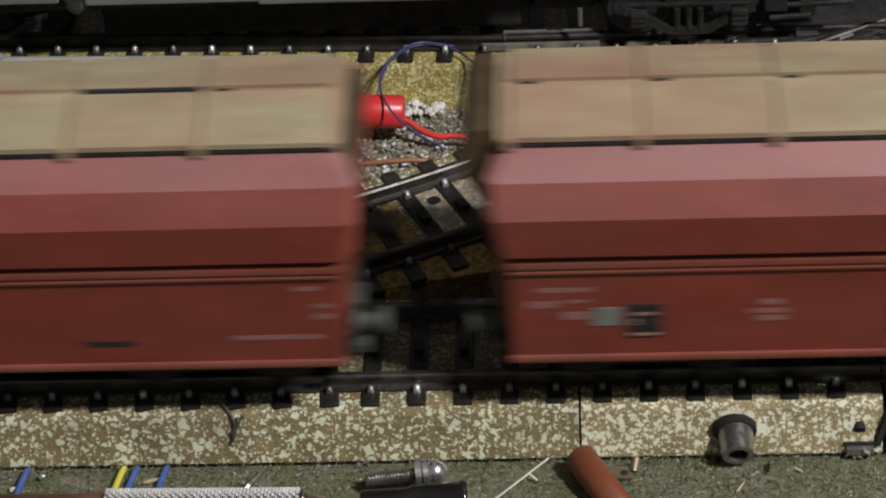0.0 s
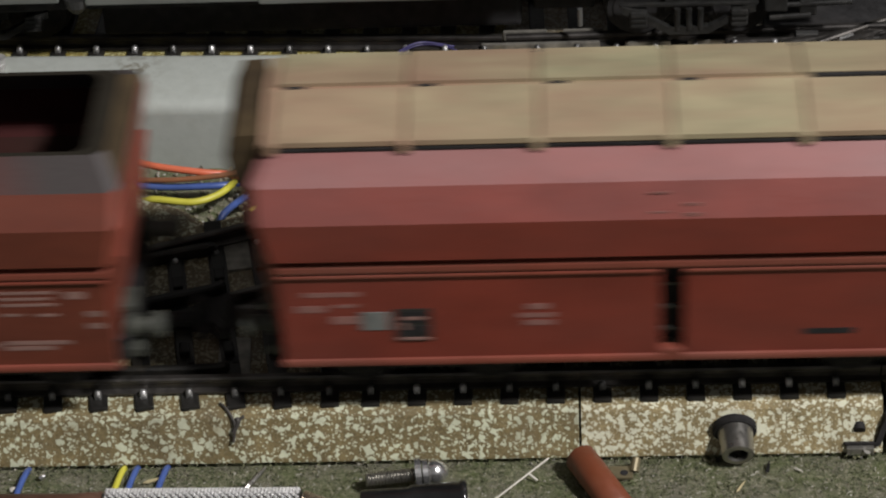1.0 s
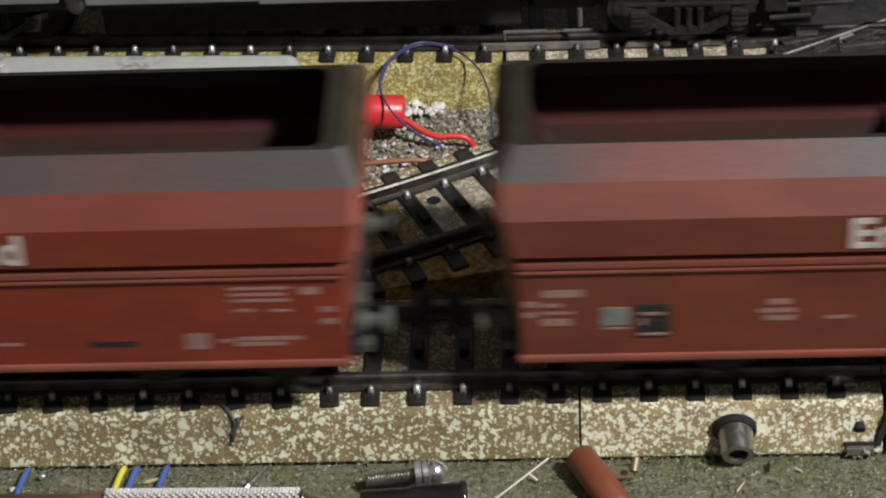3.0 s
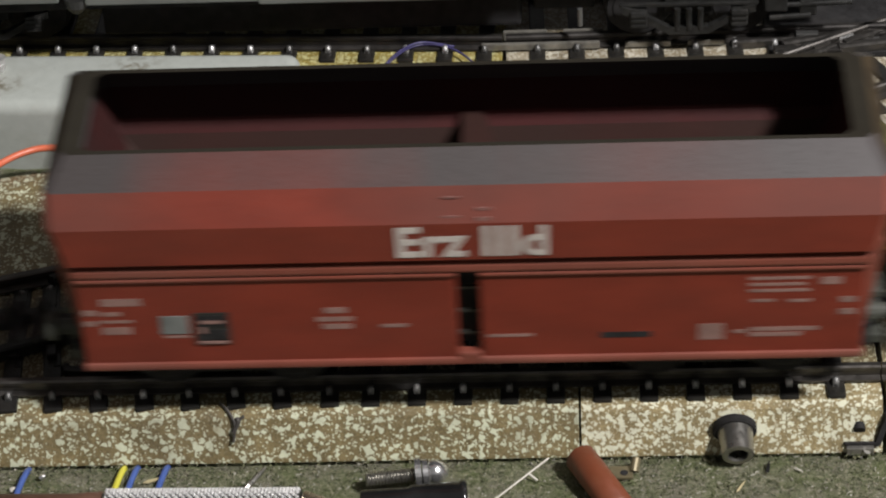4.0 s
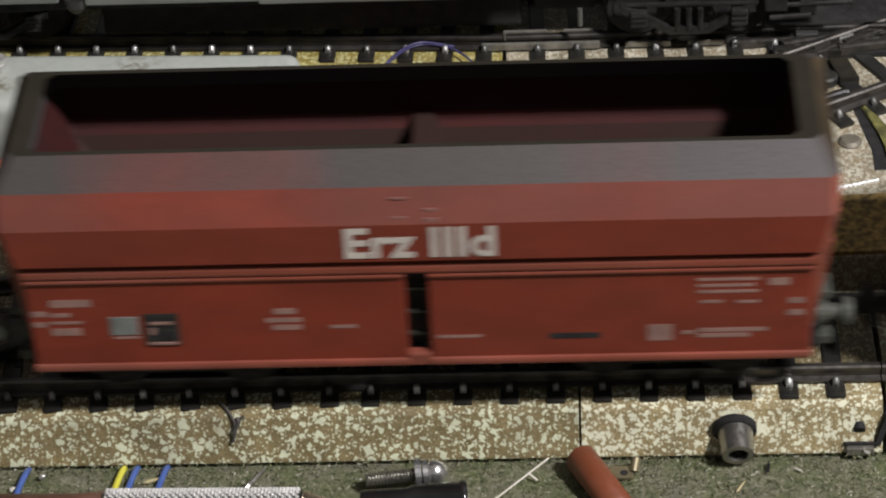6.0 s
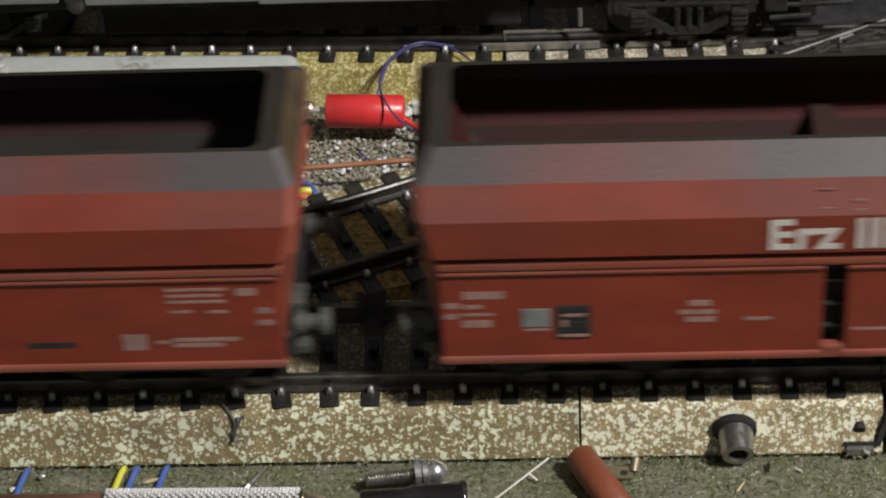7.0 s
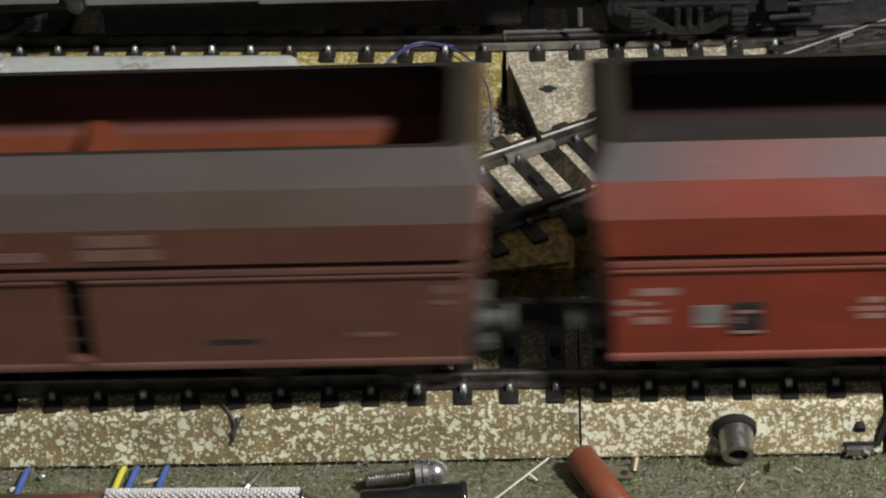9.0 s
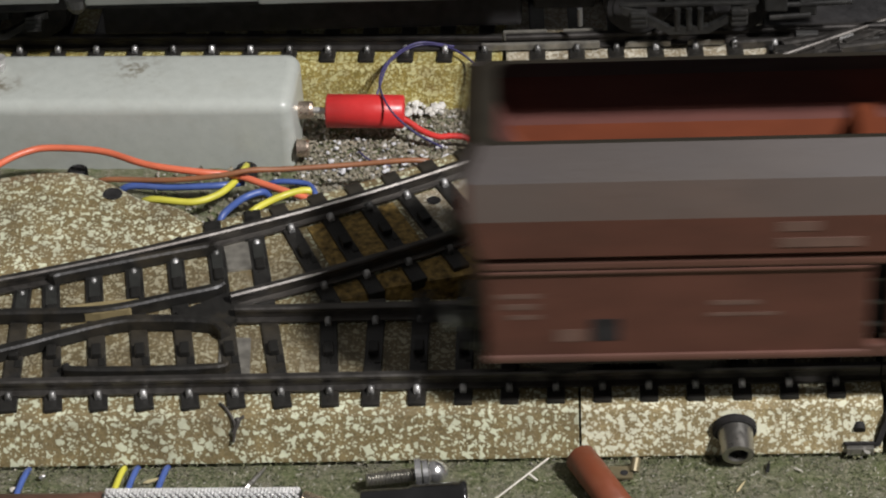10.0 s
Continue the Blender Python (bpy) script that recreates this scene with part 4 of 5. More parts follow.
def screw():
    e = thing("machine_screw", "steel machine screw with washer and bright head", "screw")
    bm = bmesh.new()
    n, turns = 16, 16
    a, b = Vector((-20.2, -22.9, 2.3)), Vector((-12.6, -22.0, 2.5))
    prof = [(k / (turns * 2), 1.15 if k % 2 else 0.78) for k in range(turns * 2 + 1)]
    turned(bm, a, b, prof, n)
    part("thread", bm, M_STEEL, e)
    bm = bmesh.new()
    turned(bm, (-12.9, -22.0, 2.5), (-12.0, -21.9, 2.5), [(0, 2.4), (1, 2.4)], 24)
    turned(bm, (-11.8, -21.9, 2.5), (-11.0, -21.8, 2.5), [(0, 2.1), (1, 2.1)], 24)
    part("washer", bm, M_CHROME, e)
    bm = bmesh.new()
    turned(bm, (-10.9, -21.8, 2.5), (-7.9, -21.5, 2.5), [(0, 1.9), (0.4, 1.9), (0.7, 1.5), (0.9, 0.9), (1, 0.2)], 20)
    part("head", bm, M_CHROME, e, "", True)


def black_handle():
    e = thing("tool_handle", "glossy black plastic handle with a red inlay", "tool")
    bm = bmesh.new()
    turned(bm, (-20.6, -29.0, 2.7), (-5.0, -28.0, 2.7), [(0, 2.0), (0.02, 2.4), (0.45, 2.4), (0.5, 2.7), (0.93, 2.75), (0.94, 3.0), (0.99, 3.0), (1.0, 2.6)], 28)
    part("body", bm, M_GLOSS, e, "", True)
    bm = bmesh.new()
    rod(bm, (-17.6, -30.3, 3.9), (-12.6, -29.9, 3.9), 0.7, n=12)
    part("inlay", bm, M_PLUG, e, "red inlay")


def hollow(name, a, b, r, ri, mat, parent, n=28, lip=0.0):
    bm = bmesh.new()
    turned(bm, a, b, [(0.3, ri), (0.0, ri), (0.0, r - 0.2), (0.02, r), (0.98, r + lip), (1.0, r - 0.2 + lip), (1.0, ri), (0.3, ri)], n, cap=False)
    o = part(name, bm, mat, parent, smooth=True)
    o.data.set_sharp_from_angle(angle=0.7)
    return o


def small_parts():
    e = thing("plastic_tube", "short terracotta brown plastic tube lying on the mat", "tube")
    hollow("tube", (11.4, -19.0, 2.6), (17.1, -30.2, 2.3), 2.35, 1.7, M_TERRA, e)
    e = thing("threaded_bush", "dull steel bush with a dark collar against the bed", "bush")
    hollow("sleeve", (34.7, -19.7, 2.9), (34.5, -15.2, 4.0), 2.35, 1.5, M_STEEL, e, lip=0.3)
    bm = bmesh.new()
    turned(bm, (34.4, -14.4, 4.2), (34.4, -15.7, 3.9), [(0, 3.0), (0.2, 3.3), (0.8, 3.3), (1, 3.0)], 28)
    part("collar", bm, M_BLACK, e, "black rubber collar")
    e = thing("steel_pin", "thin whitish pin on the grass mat", "pin")
    bm = bmesh.new()
    rod(bm, (6.8, -17.6, 1.2), (-3.2, -28.0, 0.6), 0.13, n=10)
    rod(bm, (3.9, -20.8, 1.0), (5.1, -21.6, 0.4), 0.16, n=8)
    part("shank", bm, M_BONE, e)
    e = thing("brass_tag", "small tarnished brass tag with a hole", "tag")
    bm = bmesh.new()
    block(bm, 15.6, 19.2, -21.6, -19.0, 0.2, 0.7, 0.15)
    rod(bm, (19.4, -20.2, 0.6), (19.8, -18.6, 1.8), 0.7, n=12)
    part("plate", bm, M_TARNISH, e)
    bm = bmesh.new()
    rod(bm, (17.9, -20.6, 0.5), (17.9, -20.6, 0.78), 0.6, n=14)
    part("hole", bm, M_BLACK, e)
    e = thing("track_clip", "bare steel joining clip at the bed's edge", "clip")
    bm = bmesh.new()
    block(bm, 50.9, 55.0, -16.9, -15.9, 0.0, 1.3, 0.15)
    rod(bm, (53.6, -16.6, 0.4), (53.9, -16.9, 1.0), 0.6, n=14)
    part("plate", bm, M_CLIPPLATE, e)
    bm = bmesh.new()
    block(bm, 50.6, 55.4, -16.2, -15.7, 1.4, 1.8, 0.1)
    turned(bm, (52.9, -14.2, 3.9), (52.9, -15.25, 3.5), [(0, 0.85), (1, 0.85)], 16)
    rings(bm, [[(55.0, y, 1.2), (55.9, y, 1.2), (57.4, y + 0.9, 6.2), (56.6, y + 0.9, 6.2)] for y in (-16.3, -14.9)])
    part("notch", bm, M_BLACK, e)
    e = thing("dry_sprig", "dark dry sprig lying on the printed bed", "sprig")
    bm = bmesh.new()
    wire_mesh(bm, [(-42.2, -11.6, 8.0), (-41.0, -13.0, 7.8), (-39.9, -14.4, 6.0), (-40.2, -15.6, 3.6)], 0.22, 6, 4)
    wire_mesh(bm, [(-39.6, -13.8, 7.0), (-39.4, -14.3, 6.3), (-40.2, -14.9, 5.0)], 0.34, 6, 4)
    wire_mesh(bm, [(-40.0, -14.2, 6.2), (-38.9, -13.9, 6.9), (-38.5, -13.7, 7.2)], 0.24, 6, 4)
    part("stem", bm, M_TWIG, e)
    for x, c, l in ((-71.9, "blue", "blue"), (-57.4, "yellow", "yellow"), (-55.4, "blue", "blue"), (-50.9, "blue", "dusty blue")):
        bm = bmesh.new()
        wire_mesh(bm, [(x - 0.6, -28.0, 0.5), (x - 0.3, -23.0, 0.8), (x + 0.3, -18.6, 0.6), (x + 0.5, -16.7, -0.2)], 0.5)
        tagged(part("wire", bm, WIRE[c], None, smooth=True), l + " insulated wire coming from under the track", "wire", "wires at the front edge")
    for name, a, b, r, mat, label in (("metal_shaving", (-38.4, -23.0, 0.6), (-35.4, -18.2, 0.9), 0.45, M_STEEL, "grey metal shaving on the grass mat"), ("wood_chip", (-53.6, -20.6, 0.3), (-50.6, -20.0, 0.8), 0.3, M_STRAW, "pale curled wood chip on the mat"),
                                      ("plastic_bit", (-69.4, -19.4, 0.4), (-68.4, -19.2, 0.9), 0.5, M_CHROME, "shiny scrap on the grass mat"), ("plastic_bit", (-73.4, -21.8, 0.2), (-72.6, -21.6, 0.7), 0.5, M_BONE, "white scrap on the grass mat"), ("wood_chip", (34.2, -24.6, 0.2), (35.6, -22.4, 0.4), 0.2, M_STRAW, "straw coloured chip on the grass mat"),
                                      ("plastic_bit", (38.9, -20.6, 0.2), (39.4, -18.6, 0.7), 0.35, M_GLOSS, "dark wire scrap beside the bush"), ("wood_chip", (43.0, -19.6, 0.2), (44.2, -20.6, 0.4), 0.16, M_BONE, "white chip on the grass mat")):
        bm = bmesh.new()
        turned(bm, a, b, [(0, r * 0.4), (0.2, r), (0.7, r * 0.8), (1, r * 0.3)], 7)
        tagged(part(name, bm, mat), label, "scrap", "scraps on the mat")


knurled_tool()
screw()
black_handle()
small_parts()


# ---------------------------------------------------------------- parked vehicles on the rear line
M_SKIRT = plain("grey_skirt_paint", (0.145, 0.155, 0.142), 0.4, 0, 0.12, 150, 0.08, (0.10, 0.09, 0.07), 0.35)
M_COACH = plain("dark_coach_paint", (0.02, 0.02, 0.019), 0.4, 0, 0.15, 150, 0.08)
M_GUN = plain("oily_dark_metal", (0.019, 0.019, 0.0175), 0.5, 0.2, 0.5, 500, 0.3, (0.08, 0.075, 0.065), 0.6, spec=0.4)


def bogie(e, cx, cy):
    bm = bmesh.new()
    for s in (-1, 1):
        for ax in (-8.7, 8.7):
            block(bm, cx + ax - 1.5, cx + ax + 1.5, cy + s * 12.4 - 1.0, cy + s * 12.4 + 1.0, 14.2, 17.4, 0.4)
            for k in range(3):
                block(bm, cx + ax - 1.3, cx + ax + 1.3, cy + s * 13.4 - 0.2, cy + s * 13.4 + 0.2, 14.5 + k, 14.9 + k)
        path = [(-11.5, 17.5), (-8.7, 16.6), (-5.5, 14.4), (-3.4, 13.2), (3.4, 13.2), (5.5, 14.4), (8.7, 16.6), (11.5, 17.5)]
        rings(bm, [[(cx + x, cy + s * 12.3 - 0.6, z - 0.7), (cx + x, cy + s * 12.3 + 0.6, z - 0.7), (cx + x, cy + s * 12.3 + 0.6, z + 0.7), (cx + x, cy + s * 12.3 - 0.6, z + 0.7)] for x, z in path])
        block(bm, cx - 12.0, cx + 12.0, cy + s * 12.0 - 0.4, cy + s * 12.0 + 0.4, 17.8, 18.5, 0.2)
        for x in (-2.0, 0.0, 2.0):
            rod(bm, (cx + x, cy + s * 12.6, 13.4), (cx + x, cy + s * 12.6, 17.6), 0.55, n=10)
    block(bm, cx - 4, cx + 4, cy - 11, cy + 11, 15.5, 19.0)
    part("bogie_frame", bm, M_GUN, e)
    for ax in (-8.7, 8.7):
        bm = bmesh.new()
        for s in (-1, 1):
            turned(bm, (cx + ax, cy + s * 7.0, 15.9), (cx + ax, cy + s * 9.6, 15.9), [(0, 6.1), (0.28, 6.1), (0.34, 5.45), (0.9, 5.35), (0.92, 4.4), (1.0, 4.3)], 26)
        rod(bm, (cx + ax, cy - 10, 15.9), (cx + ax, cy + 10, 15.9), 1.0, n=10)
        part("wheelset", bm, M_BLACK, e)


def parked_coach():
    e = thing("parked_coach", "dark model coach with grey skirts, parked on the rear line", "model coach")
    bm = bmesh.new()
    block(bm, -118, 62, 77.5, 107.5, 25.0, 52.0, 1.5)
    part("body", bm, M_COACH, e)
    for x0, x1, z0 in ((-118.0, -76.5, 23.6), (-72.0, -42.0, 23.0), (-42.0, 5.2, 22.4)):
        bm = bmesh.new()
        block(bm, x0, x1, 76.2, 77.6, z0, 26.0, 0.35)
        part("skirt", bm, M_SKIRT, e, "grey painted skirt panel")
    bm = bmesh.new()
    turned(bm, (-73.8, 78.0, 24.0), (-73.8, 78.0, 20.6), [(0, 2.2), (0.5, 2.0), (0.9, 1.1), (1, 0.5)], 16)
    part("underfloor_tank", bm, M_COACH, e)
    bm = bmesh.new()
    block(bm, -116, 60, 82, 103, 18.5, 25.2, 0.5)
    # underfloor box, made large to fill the dark under the coach
    block(bm, -71, 3, 84.5, 100, 11.4, 19.0, 0.8)
    block(bm, 5, 16, 85.5, 100, 14.0, 20.0, 0.8)
    part("underframe", bm, M_BLACK, e)
    bm = bmesh.new()
    rod(bm, (13.2, 80.2, 14.0), (13.2, 80.2, 17.4), 0.45, n=10)
    part("drain_pipe", bm, M_CLIP, e)
    bm = bmesh.new()
    for x0, x1, z in ((46.0, 53.0, 15.0), (47.0, 60.0, 17.5), (44.5, 50.0, 20.0)):
        rod(bm, (x0, 79.6, z), (x1, 79.0, z + 0.8), 0.5, n=10)
    block(bm, 45, 49, 79, 82, 16.5, 19.5, 0.4)
    block(bm, 51, 54, 79, 82, 15.5, 18.5, 0.4)
    part("brake_rigging", bm, M_GUN, e)
    bogie(e, 32.0, 91.8)
    bogie(e, -91.5, 95.2)


parked_coach()


def far_turnout():
    e = thing("rear_crossing", "dark crossing rails of the rear line's turnout", "model track", "rear line tracks")
    for a, b, z in (((46.5, 73.0), (92.0, 99.0), 9.6), ((48.5, 80.0), (110.0, 96.0), 9.8), ((58.0, 78.4), (120.0, 88.0), 9.9), ((40.0, 81.6), (70.0, 84.0), 9.3)):
        n = 12
        bm = bmesh.new()
        sweep(bm, [(a[0] + (b[0] - a[0]) * k / n, a[1] + (b[1] - a[1]) * k / n) for k in range(n + 1)], [(-0.9, 7.8), (-0.9, z - 0.2), (-0.4, z), (0.4, z), (0.9, z - 0.2), (0.9, 7.8)])
        part("rail", bm, M_RAIL, e)
    bm = bmesh.new()
    prism(bm, [(46.0, 77.0), (70.0, 78.0), (110.0, 90.0), (110.0, 104.0), (46.0, 104.0)], 7.0, 8.3, 0.2)
    part("frog_plate", bm, M_BLACK, e)
    rnd = random.Random(4)
    for k in range(14):
        x = 47 + 2.0 * k
        y = 78.5 + 0.25 * (x - 47) + rnd.uniform(-3.5, 3.0)
        bm = bmesh.new()
        block(bm, -rnd.uniform(0.8, 2.4), rnd.uniform(0.8, 2.0), -0.7, 0.7, 8.1, rnd.uniform(8.8, 10.2), 0.2)
        part("tie_plate", bm, M_RAIL if k % 3 else M_CLIP, e).matrix_basis = mm(x, y, 0, 0, 0, rnd.uniform(-10, 35))


far_turnout()


# ---------------------------------------------------------------- wagons
# levels of the hopper body: (height, half width, half length)
LEVELS = [(38.2, 17.0, 57.0), (39.5, 18.4, 57.6), (45.9, 18.5, 59.0), (50.2, 15.4, 59.2), (53.4, 10.6, 57.0)]


def ring_at(z, w, l, c=1.2):
    return [(-l + c, -w, z), (l - c, -w, z), (l, -w + c, z), (l, w - c, z), (l - c, w, z), (-l + c, w, z), (-l, w - c, z), (-l, -w + c, z)]


def bars(parent, rows, mat, y=-16.05, name="lettering"):
    """Small unreadable writing as flat bars: (x0, x1, z0, z1)."""
    for x0, x1, z0, z1 in rows:
        bm = bmesh.new()
        if y > -16.5:  # on the doors, which stand out a little
            block(bm, x0, x1, y - 1.26, y - 1.1, z0 + 0.9, z1 + 0.9)
        else:
            block(bm, x0, x1, y - 0.06, y + 0.1, z0, z1)
        part(name, bm, mat, parent)


def letters(parent, text, x0, width, z0, height, y, mat):
    cu = bpy.data.curves.new("lettering", "FONT")
    cu.body, cu.size, cu.extrude, cu.offset = text, 1.0, 0.02, 0.025
    tmp = bpy.data.objects.new("lettering", cu)
    scene.collection.objects.link(tmp)
    bpy.context.view_layer.update()
    me = bpy.data.meshes.new_from_object(tmp)
    bpy.data.objects.remove(tmp)
    xs = [v.co.x for v in me.vertices]
    ys = [v.co.y for v in me.vertices]
    for v in me.vertices:
        v.co = Vector((x0 + (v.co.x - min(xs)) / (max(xs) - min(xs)) * width, y - v.co.z * 2, z0 + (v.co.y - min(ys)) / (max(ys) - min(ys)) * height)) * U
    whole = bmesh.new()
    whole.from_mesh(me)
    bmesh.ops.remove_doubles(whole, verts=list(whole.verts), dist=1e-7)
    whole.verts.index_update()
    left = set(whole.verts)
    while left:  # one part for each letter
        todo, letter = [left.pop()], set()
        while todo:
            v = todo.pop()
            letter.add(v)
            for ed in v.link_edges:
                o = ed.other_vert(v)
                if o in left:
                    left.remove(o)
                    todo.append(o)
        one = whole.copy()
        keep = {v.index for v in letter}
        bmesh.ops.delete(one, geom=[v for v in one.verts if v.index not in keep], context="VERTS")
        lm = bpy.data.meshes.new("lettering")
        one.to_mesh(lm)
        one.free()
        lm.materials.clear()
        lm.materials.append(mat)
        new("lettering", lm).parent = parent
    whole.free()


def wagon(style):
    label = {"open": "weathered red open hopper wagon with white lettering", "covered": "faded red hopper wagon with tan hatch roof", "brown": "dusty brown open hopper wagon, last of the train"}[style]
    e = thing("hopper_wagon", label, "model wagon", "wagons of the moving train")
    side, mid, top, lip, inside = {"open": (M_RED, M_RED_MID, M_RED_DUST, M_LIP, M_INSIDE), "covered": (M_PINK, M_PINK_MID, M_PINK_TOP, M_LIP, M_INSIDE), "brown": (M_BROWN, M_BROWN_MID, M_BROWN_DUST, M_LIP_BROWN, M_INSIDE_ORANGE_SHADE)}[style]
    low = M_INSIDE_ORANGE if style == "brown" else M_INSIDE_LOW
    # outer shell with its inner skin
    bm = bmesh.new()
    outer = [ring_at(*lv) for lv in LEVELS]
    vs = [[bm.verts.new(p) for p in lp] for lp in outer]
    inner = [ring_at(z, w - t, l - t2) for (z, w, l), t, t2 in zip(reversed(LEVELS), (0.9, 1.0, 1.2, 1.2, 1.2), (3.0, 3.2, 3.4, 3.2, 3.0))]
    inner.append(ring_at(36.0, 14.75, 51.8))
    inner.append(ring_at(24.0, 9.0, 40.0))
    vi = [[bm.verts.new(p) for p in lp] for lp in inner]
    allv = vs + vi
    # inner skin: shade of the overhung top and the bottom is in its colour
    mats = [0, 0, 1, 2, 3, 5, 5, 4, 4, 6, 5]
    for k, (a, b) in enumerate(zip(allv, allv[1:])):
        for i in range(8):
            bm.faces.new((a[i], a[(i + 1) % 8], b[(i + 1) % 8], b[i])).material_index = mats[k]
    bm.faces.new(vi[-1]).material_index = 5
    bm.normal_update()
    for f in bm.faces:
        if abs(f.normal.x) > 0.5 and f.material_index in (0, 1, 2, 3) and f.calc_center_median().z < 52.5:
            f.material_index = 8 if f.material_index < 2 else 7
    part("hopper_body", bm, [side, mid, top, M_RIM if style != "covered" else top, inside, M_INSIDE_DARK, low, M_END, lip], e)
    # long ledge under the body
    for s in (-1, 1):
        bm = bmesh.new()
        block(bm, -56.5, 56.5, s * 16.9 - 0.9, s * 16.9 + 0.9, 36.6, 38.3, 0.5)
        part("ledge", bm, lip, e)
        # end walls take the edge paint, their lit look in its colour
        bm = bmesh.new()
        rings(bm, [[(s * 58.6, y, 39.2), (s * 56.6, y, 39.2), (s * 54.6, y, 24.0), (s * 56.2, y, 24.0)] for y in (-15.6, 15.6)])
        part("end_wall", bm, lip, e, "end wall in the lighter edge paint")
    # lower discharge doors, two a side
    for s in (-1, 1):
        for x0, x1 in ((-56.1, -1.8), (1.5, 55.9)):
            bm = bmesh.new()
            block(bm, x0, x1, s * 16.4 - 0.8, s * 16.4 + 0.8, 20.5, 36.3, 0.35)
            door = part("door", bm, side, e)
            bm = bmesh.new()
            block(bm, x0 - 0.3, x1 + 0.3, s * 16.85 - 0.85, s * 16.85 + 0.85, 19.6, 20.9, 0.45)
            block(bm, x0, x1, s * 17.2 - 0.5, s * 17.2 + 0.5, 35.8, 36.4, 0.2)
            part("edge", bm, lip, door)
    # space between the doors with its rungs
    for s in (-1, 1):
        for z in (23.0, 27.0, 31.2):
            bm = bmesh.new()
            block(bm, -2.2, 1.7, s * 15.4 - 0.25, s * 15.4 + 0.25, z + 0.8, z + 1.3)
            part("rung", bm, M_BUFFER, e)
        bm = bmesh.new()
        block(bm, -1.9, 1.4, s * 16.6 - 0.9, s * 16.6 + 0.9, 19.5, 21.7, 0.4)
        part("door_latch", bm, lip, e)
    # frame, end beams, buffers and couplings
    bm = bmesh.new()
    block(bm, -54.5, 54.5, -14.4, 14.4, 21.5, 36.0)
    block(bm, -57.5, 57.5, -9, 9, 17.5, 22.0, 0.4)
    part("underframe", bm, M_BLACK, e)
    for s in (-1, 1):
        bm = bmesh.new()
        block(bm, s * 56.4 - 0.9, s * 56.4 + 0.9, -14.4, 14.4, 19.0, 23.0, 0.3)
        part("end_beam", bm, M_BLACK, e)
        for y in (-11.6, 11.6):
            bm = bmesh.new()
            turned(bm, (s * 57.0, y, 23.4), (s * 62.4, y, 23.4), [(0, 1.9), (0.3, 1.9), (0.32, 1.2), (0.7, 1.2), (0.72, 2.1), (0.93, 2.1), (1.0, 1.7)], 16)
            part("buffer", bm, M_ENDGREY, e, "weathered grey buffer")
        bm = bmesh.new()
        block(bm, s * 62.0 - 4.5, s * 62.0 + 4.5, -1.2, 1.2, 14.2, 15.6, 0.3)
        block(bm, s * 66.6 - 0.9, s * 66.6 + 0.9, -4.5, 4.5, 14.4, 15.6, 0.3)
        block(bm, s * 65.6 - 0.6, s * 65.6 + 0.6, -1.0, 1.0, 15.4, 19.0, 0.2)
        part("coupling", bm, M_BLACK, e)
        bm = bmesh.new()
        block(bm, s * 57.6 - 1.6, s * 57.6 + 1.4, -14.0, -9.4, 27.6, 28.9, 0.3)
        part("end_step", bm, M_ENDGREY, e, "weathered grey step")
        bm = bmesh.new()
        block(bm, s * 57.4 - 1.7, s * 57.4 + 1.9, -14.2, -9.8, 19.4, 21.0, 0.3)
        part("end_step", bm, M_ENDGREY, e, "weathered grey step")
    # bogies and wheel sets
    for cx in (-36.0, 36.0):
        bm = bmesh.new()
        for s in (-1, 1):
            block(bm, cx - 14.0, cx + 14.0, s * 11.0 - 0.8, s * 11.0 + 0.8, 14.2, 18.0, 0.5)
            for ax in (-9.5, 9.5):
                block(bm, cx + ax - 2.0, cx + ax + 2.0, s * 11.9 - 0.6, s * 11.9 + 0.6, 14.0, 17.4, 0.4)
        block(bm, cx - 3.0, cx + 3.0, -11.0, 11.0, 15.0, 18.0)
        part("bogie_frame", bm, M_BLACK, e)
        for ax in (-9.5, 9.5):
            bm = bmesh.new()
            for s in (-1, 1):
                turned(bm, (0, s * 7.0, 0), (0, s * 9.6, 0), [(0, 6.1), (0.28, 6.1), (0.34, 5.45), (1.0, 5.35)], 24)
            rod(bm, (0, -9.8, 0), (0, 9.8, 0), 1.0, n=10)
            w = part("wheelset", bm, M_BLACK, e)
            w.matrix_basis = mm(cx + ax, 0, 15.95)
    # inside: cross wall and sloping end sheets
    if style != "covered":
        bm = bmesh.new()
        rings(bm, [[(-2.4, y, 36.8), (3.4, y, 36.8), (1.8, y, 40.4), (-1.2, y, 40.4)] for y in (-16.4, 16.6)])
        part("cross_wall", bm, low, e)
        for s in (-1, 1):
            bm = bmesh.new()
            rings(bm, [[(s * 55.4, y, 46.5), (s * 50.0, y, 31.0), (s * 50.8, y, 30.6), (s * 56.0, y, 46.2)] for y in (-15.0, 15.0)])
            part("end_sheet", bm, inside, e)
    else:
        bm = bmesh.new()
        sec = [(-10.9, 53.0), (-10.9, 54.6), (-0.6, 56.3), (0.6, 56.3), (10.9, 54.6), (10.9, 53.0)]
        rings(bm, [[(x, y, z) for y, z in sec] for x in (-57.3, 57.3)])
        part("roof", bm, M_TAN, e, "tan painted roof")
        # black strips added to draw the dark seam below the roof edge
        for s in (-1, 1):
            bm = bmesh.new()
            block(bm, -56.6, 56.6, s * 10.85 - 0.3, s * 10.85 + 0.3, 53.3, 53.85, 0.1)
            part("roof_seal", bm, M_BLACK, e, "black seam under the roof edge")
        for i in range(6):
            x0 = -55.5 + 18.6 * i
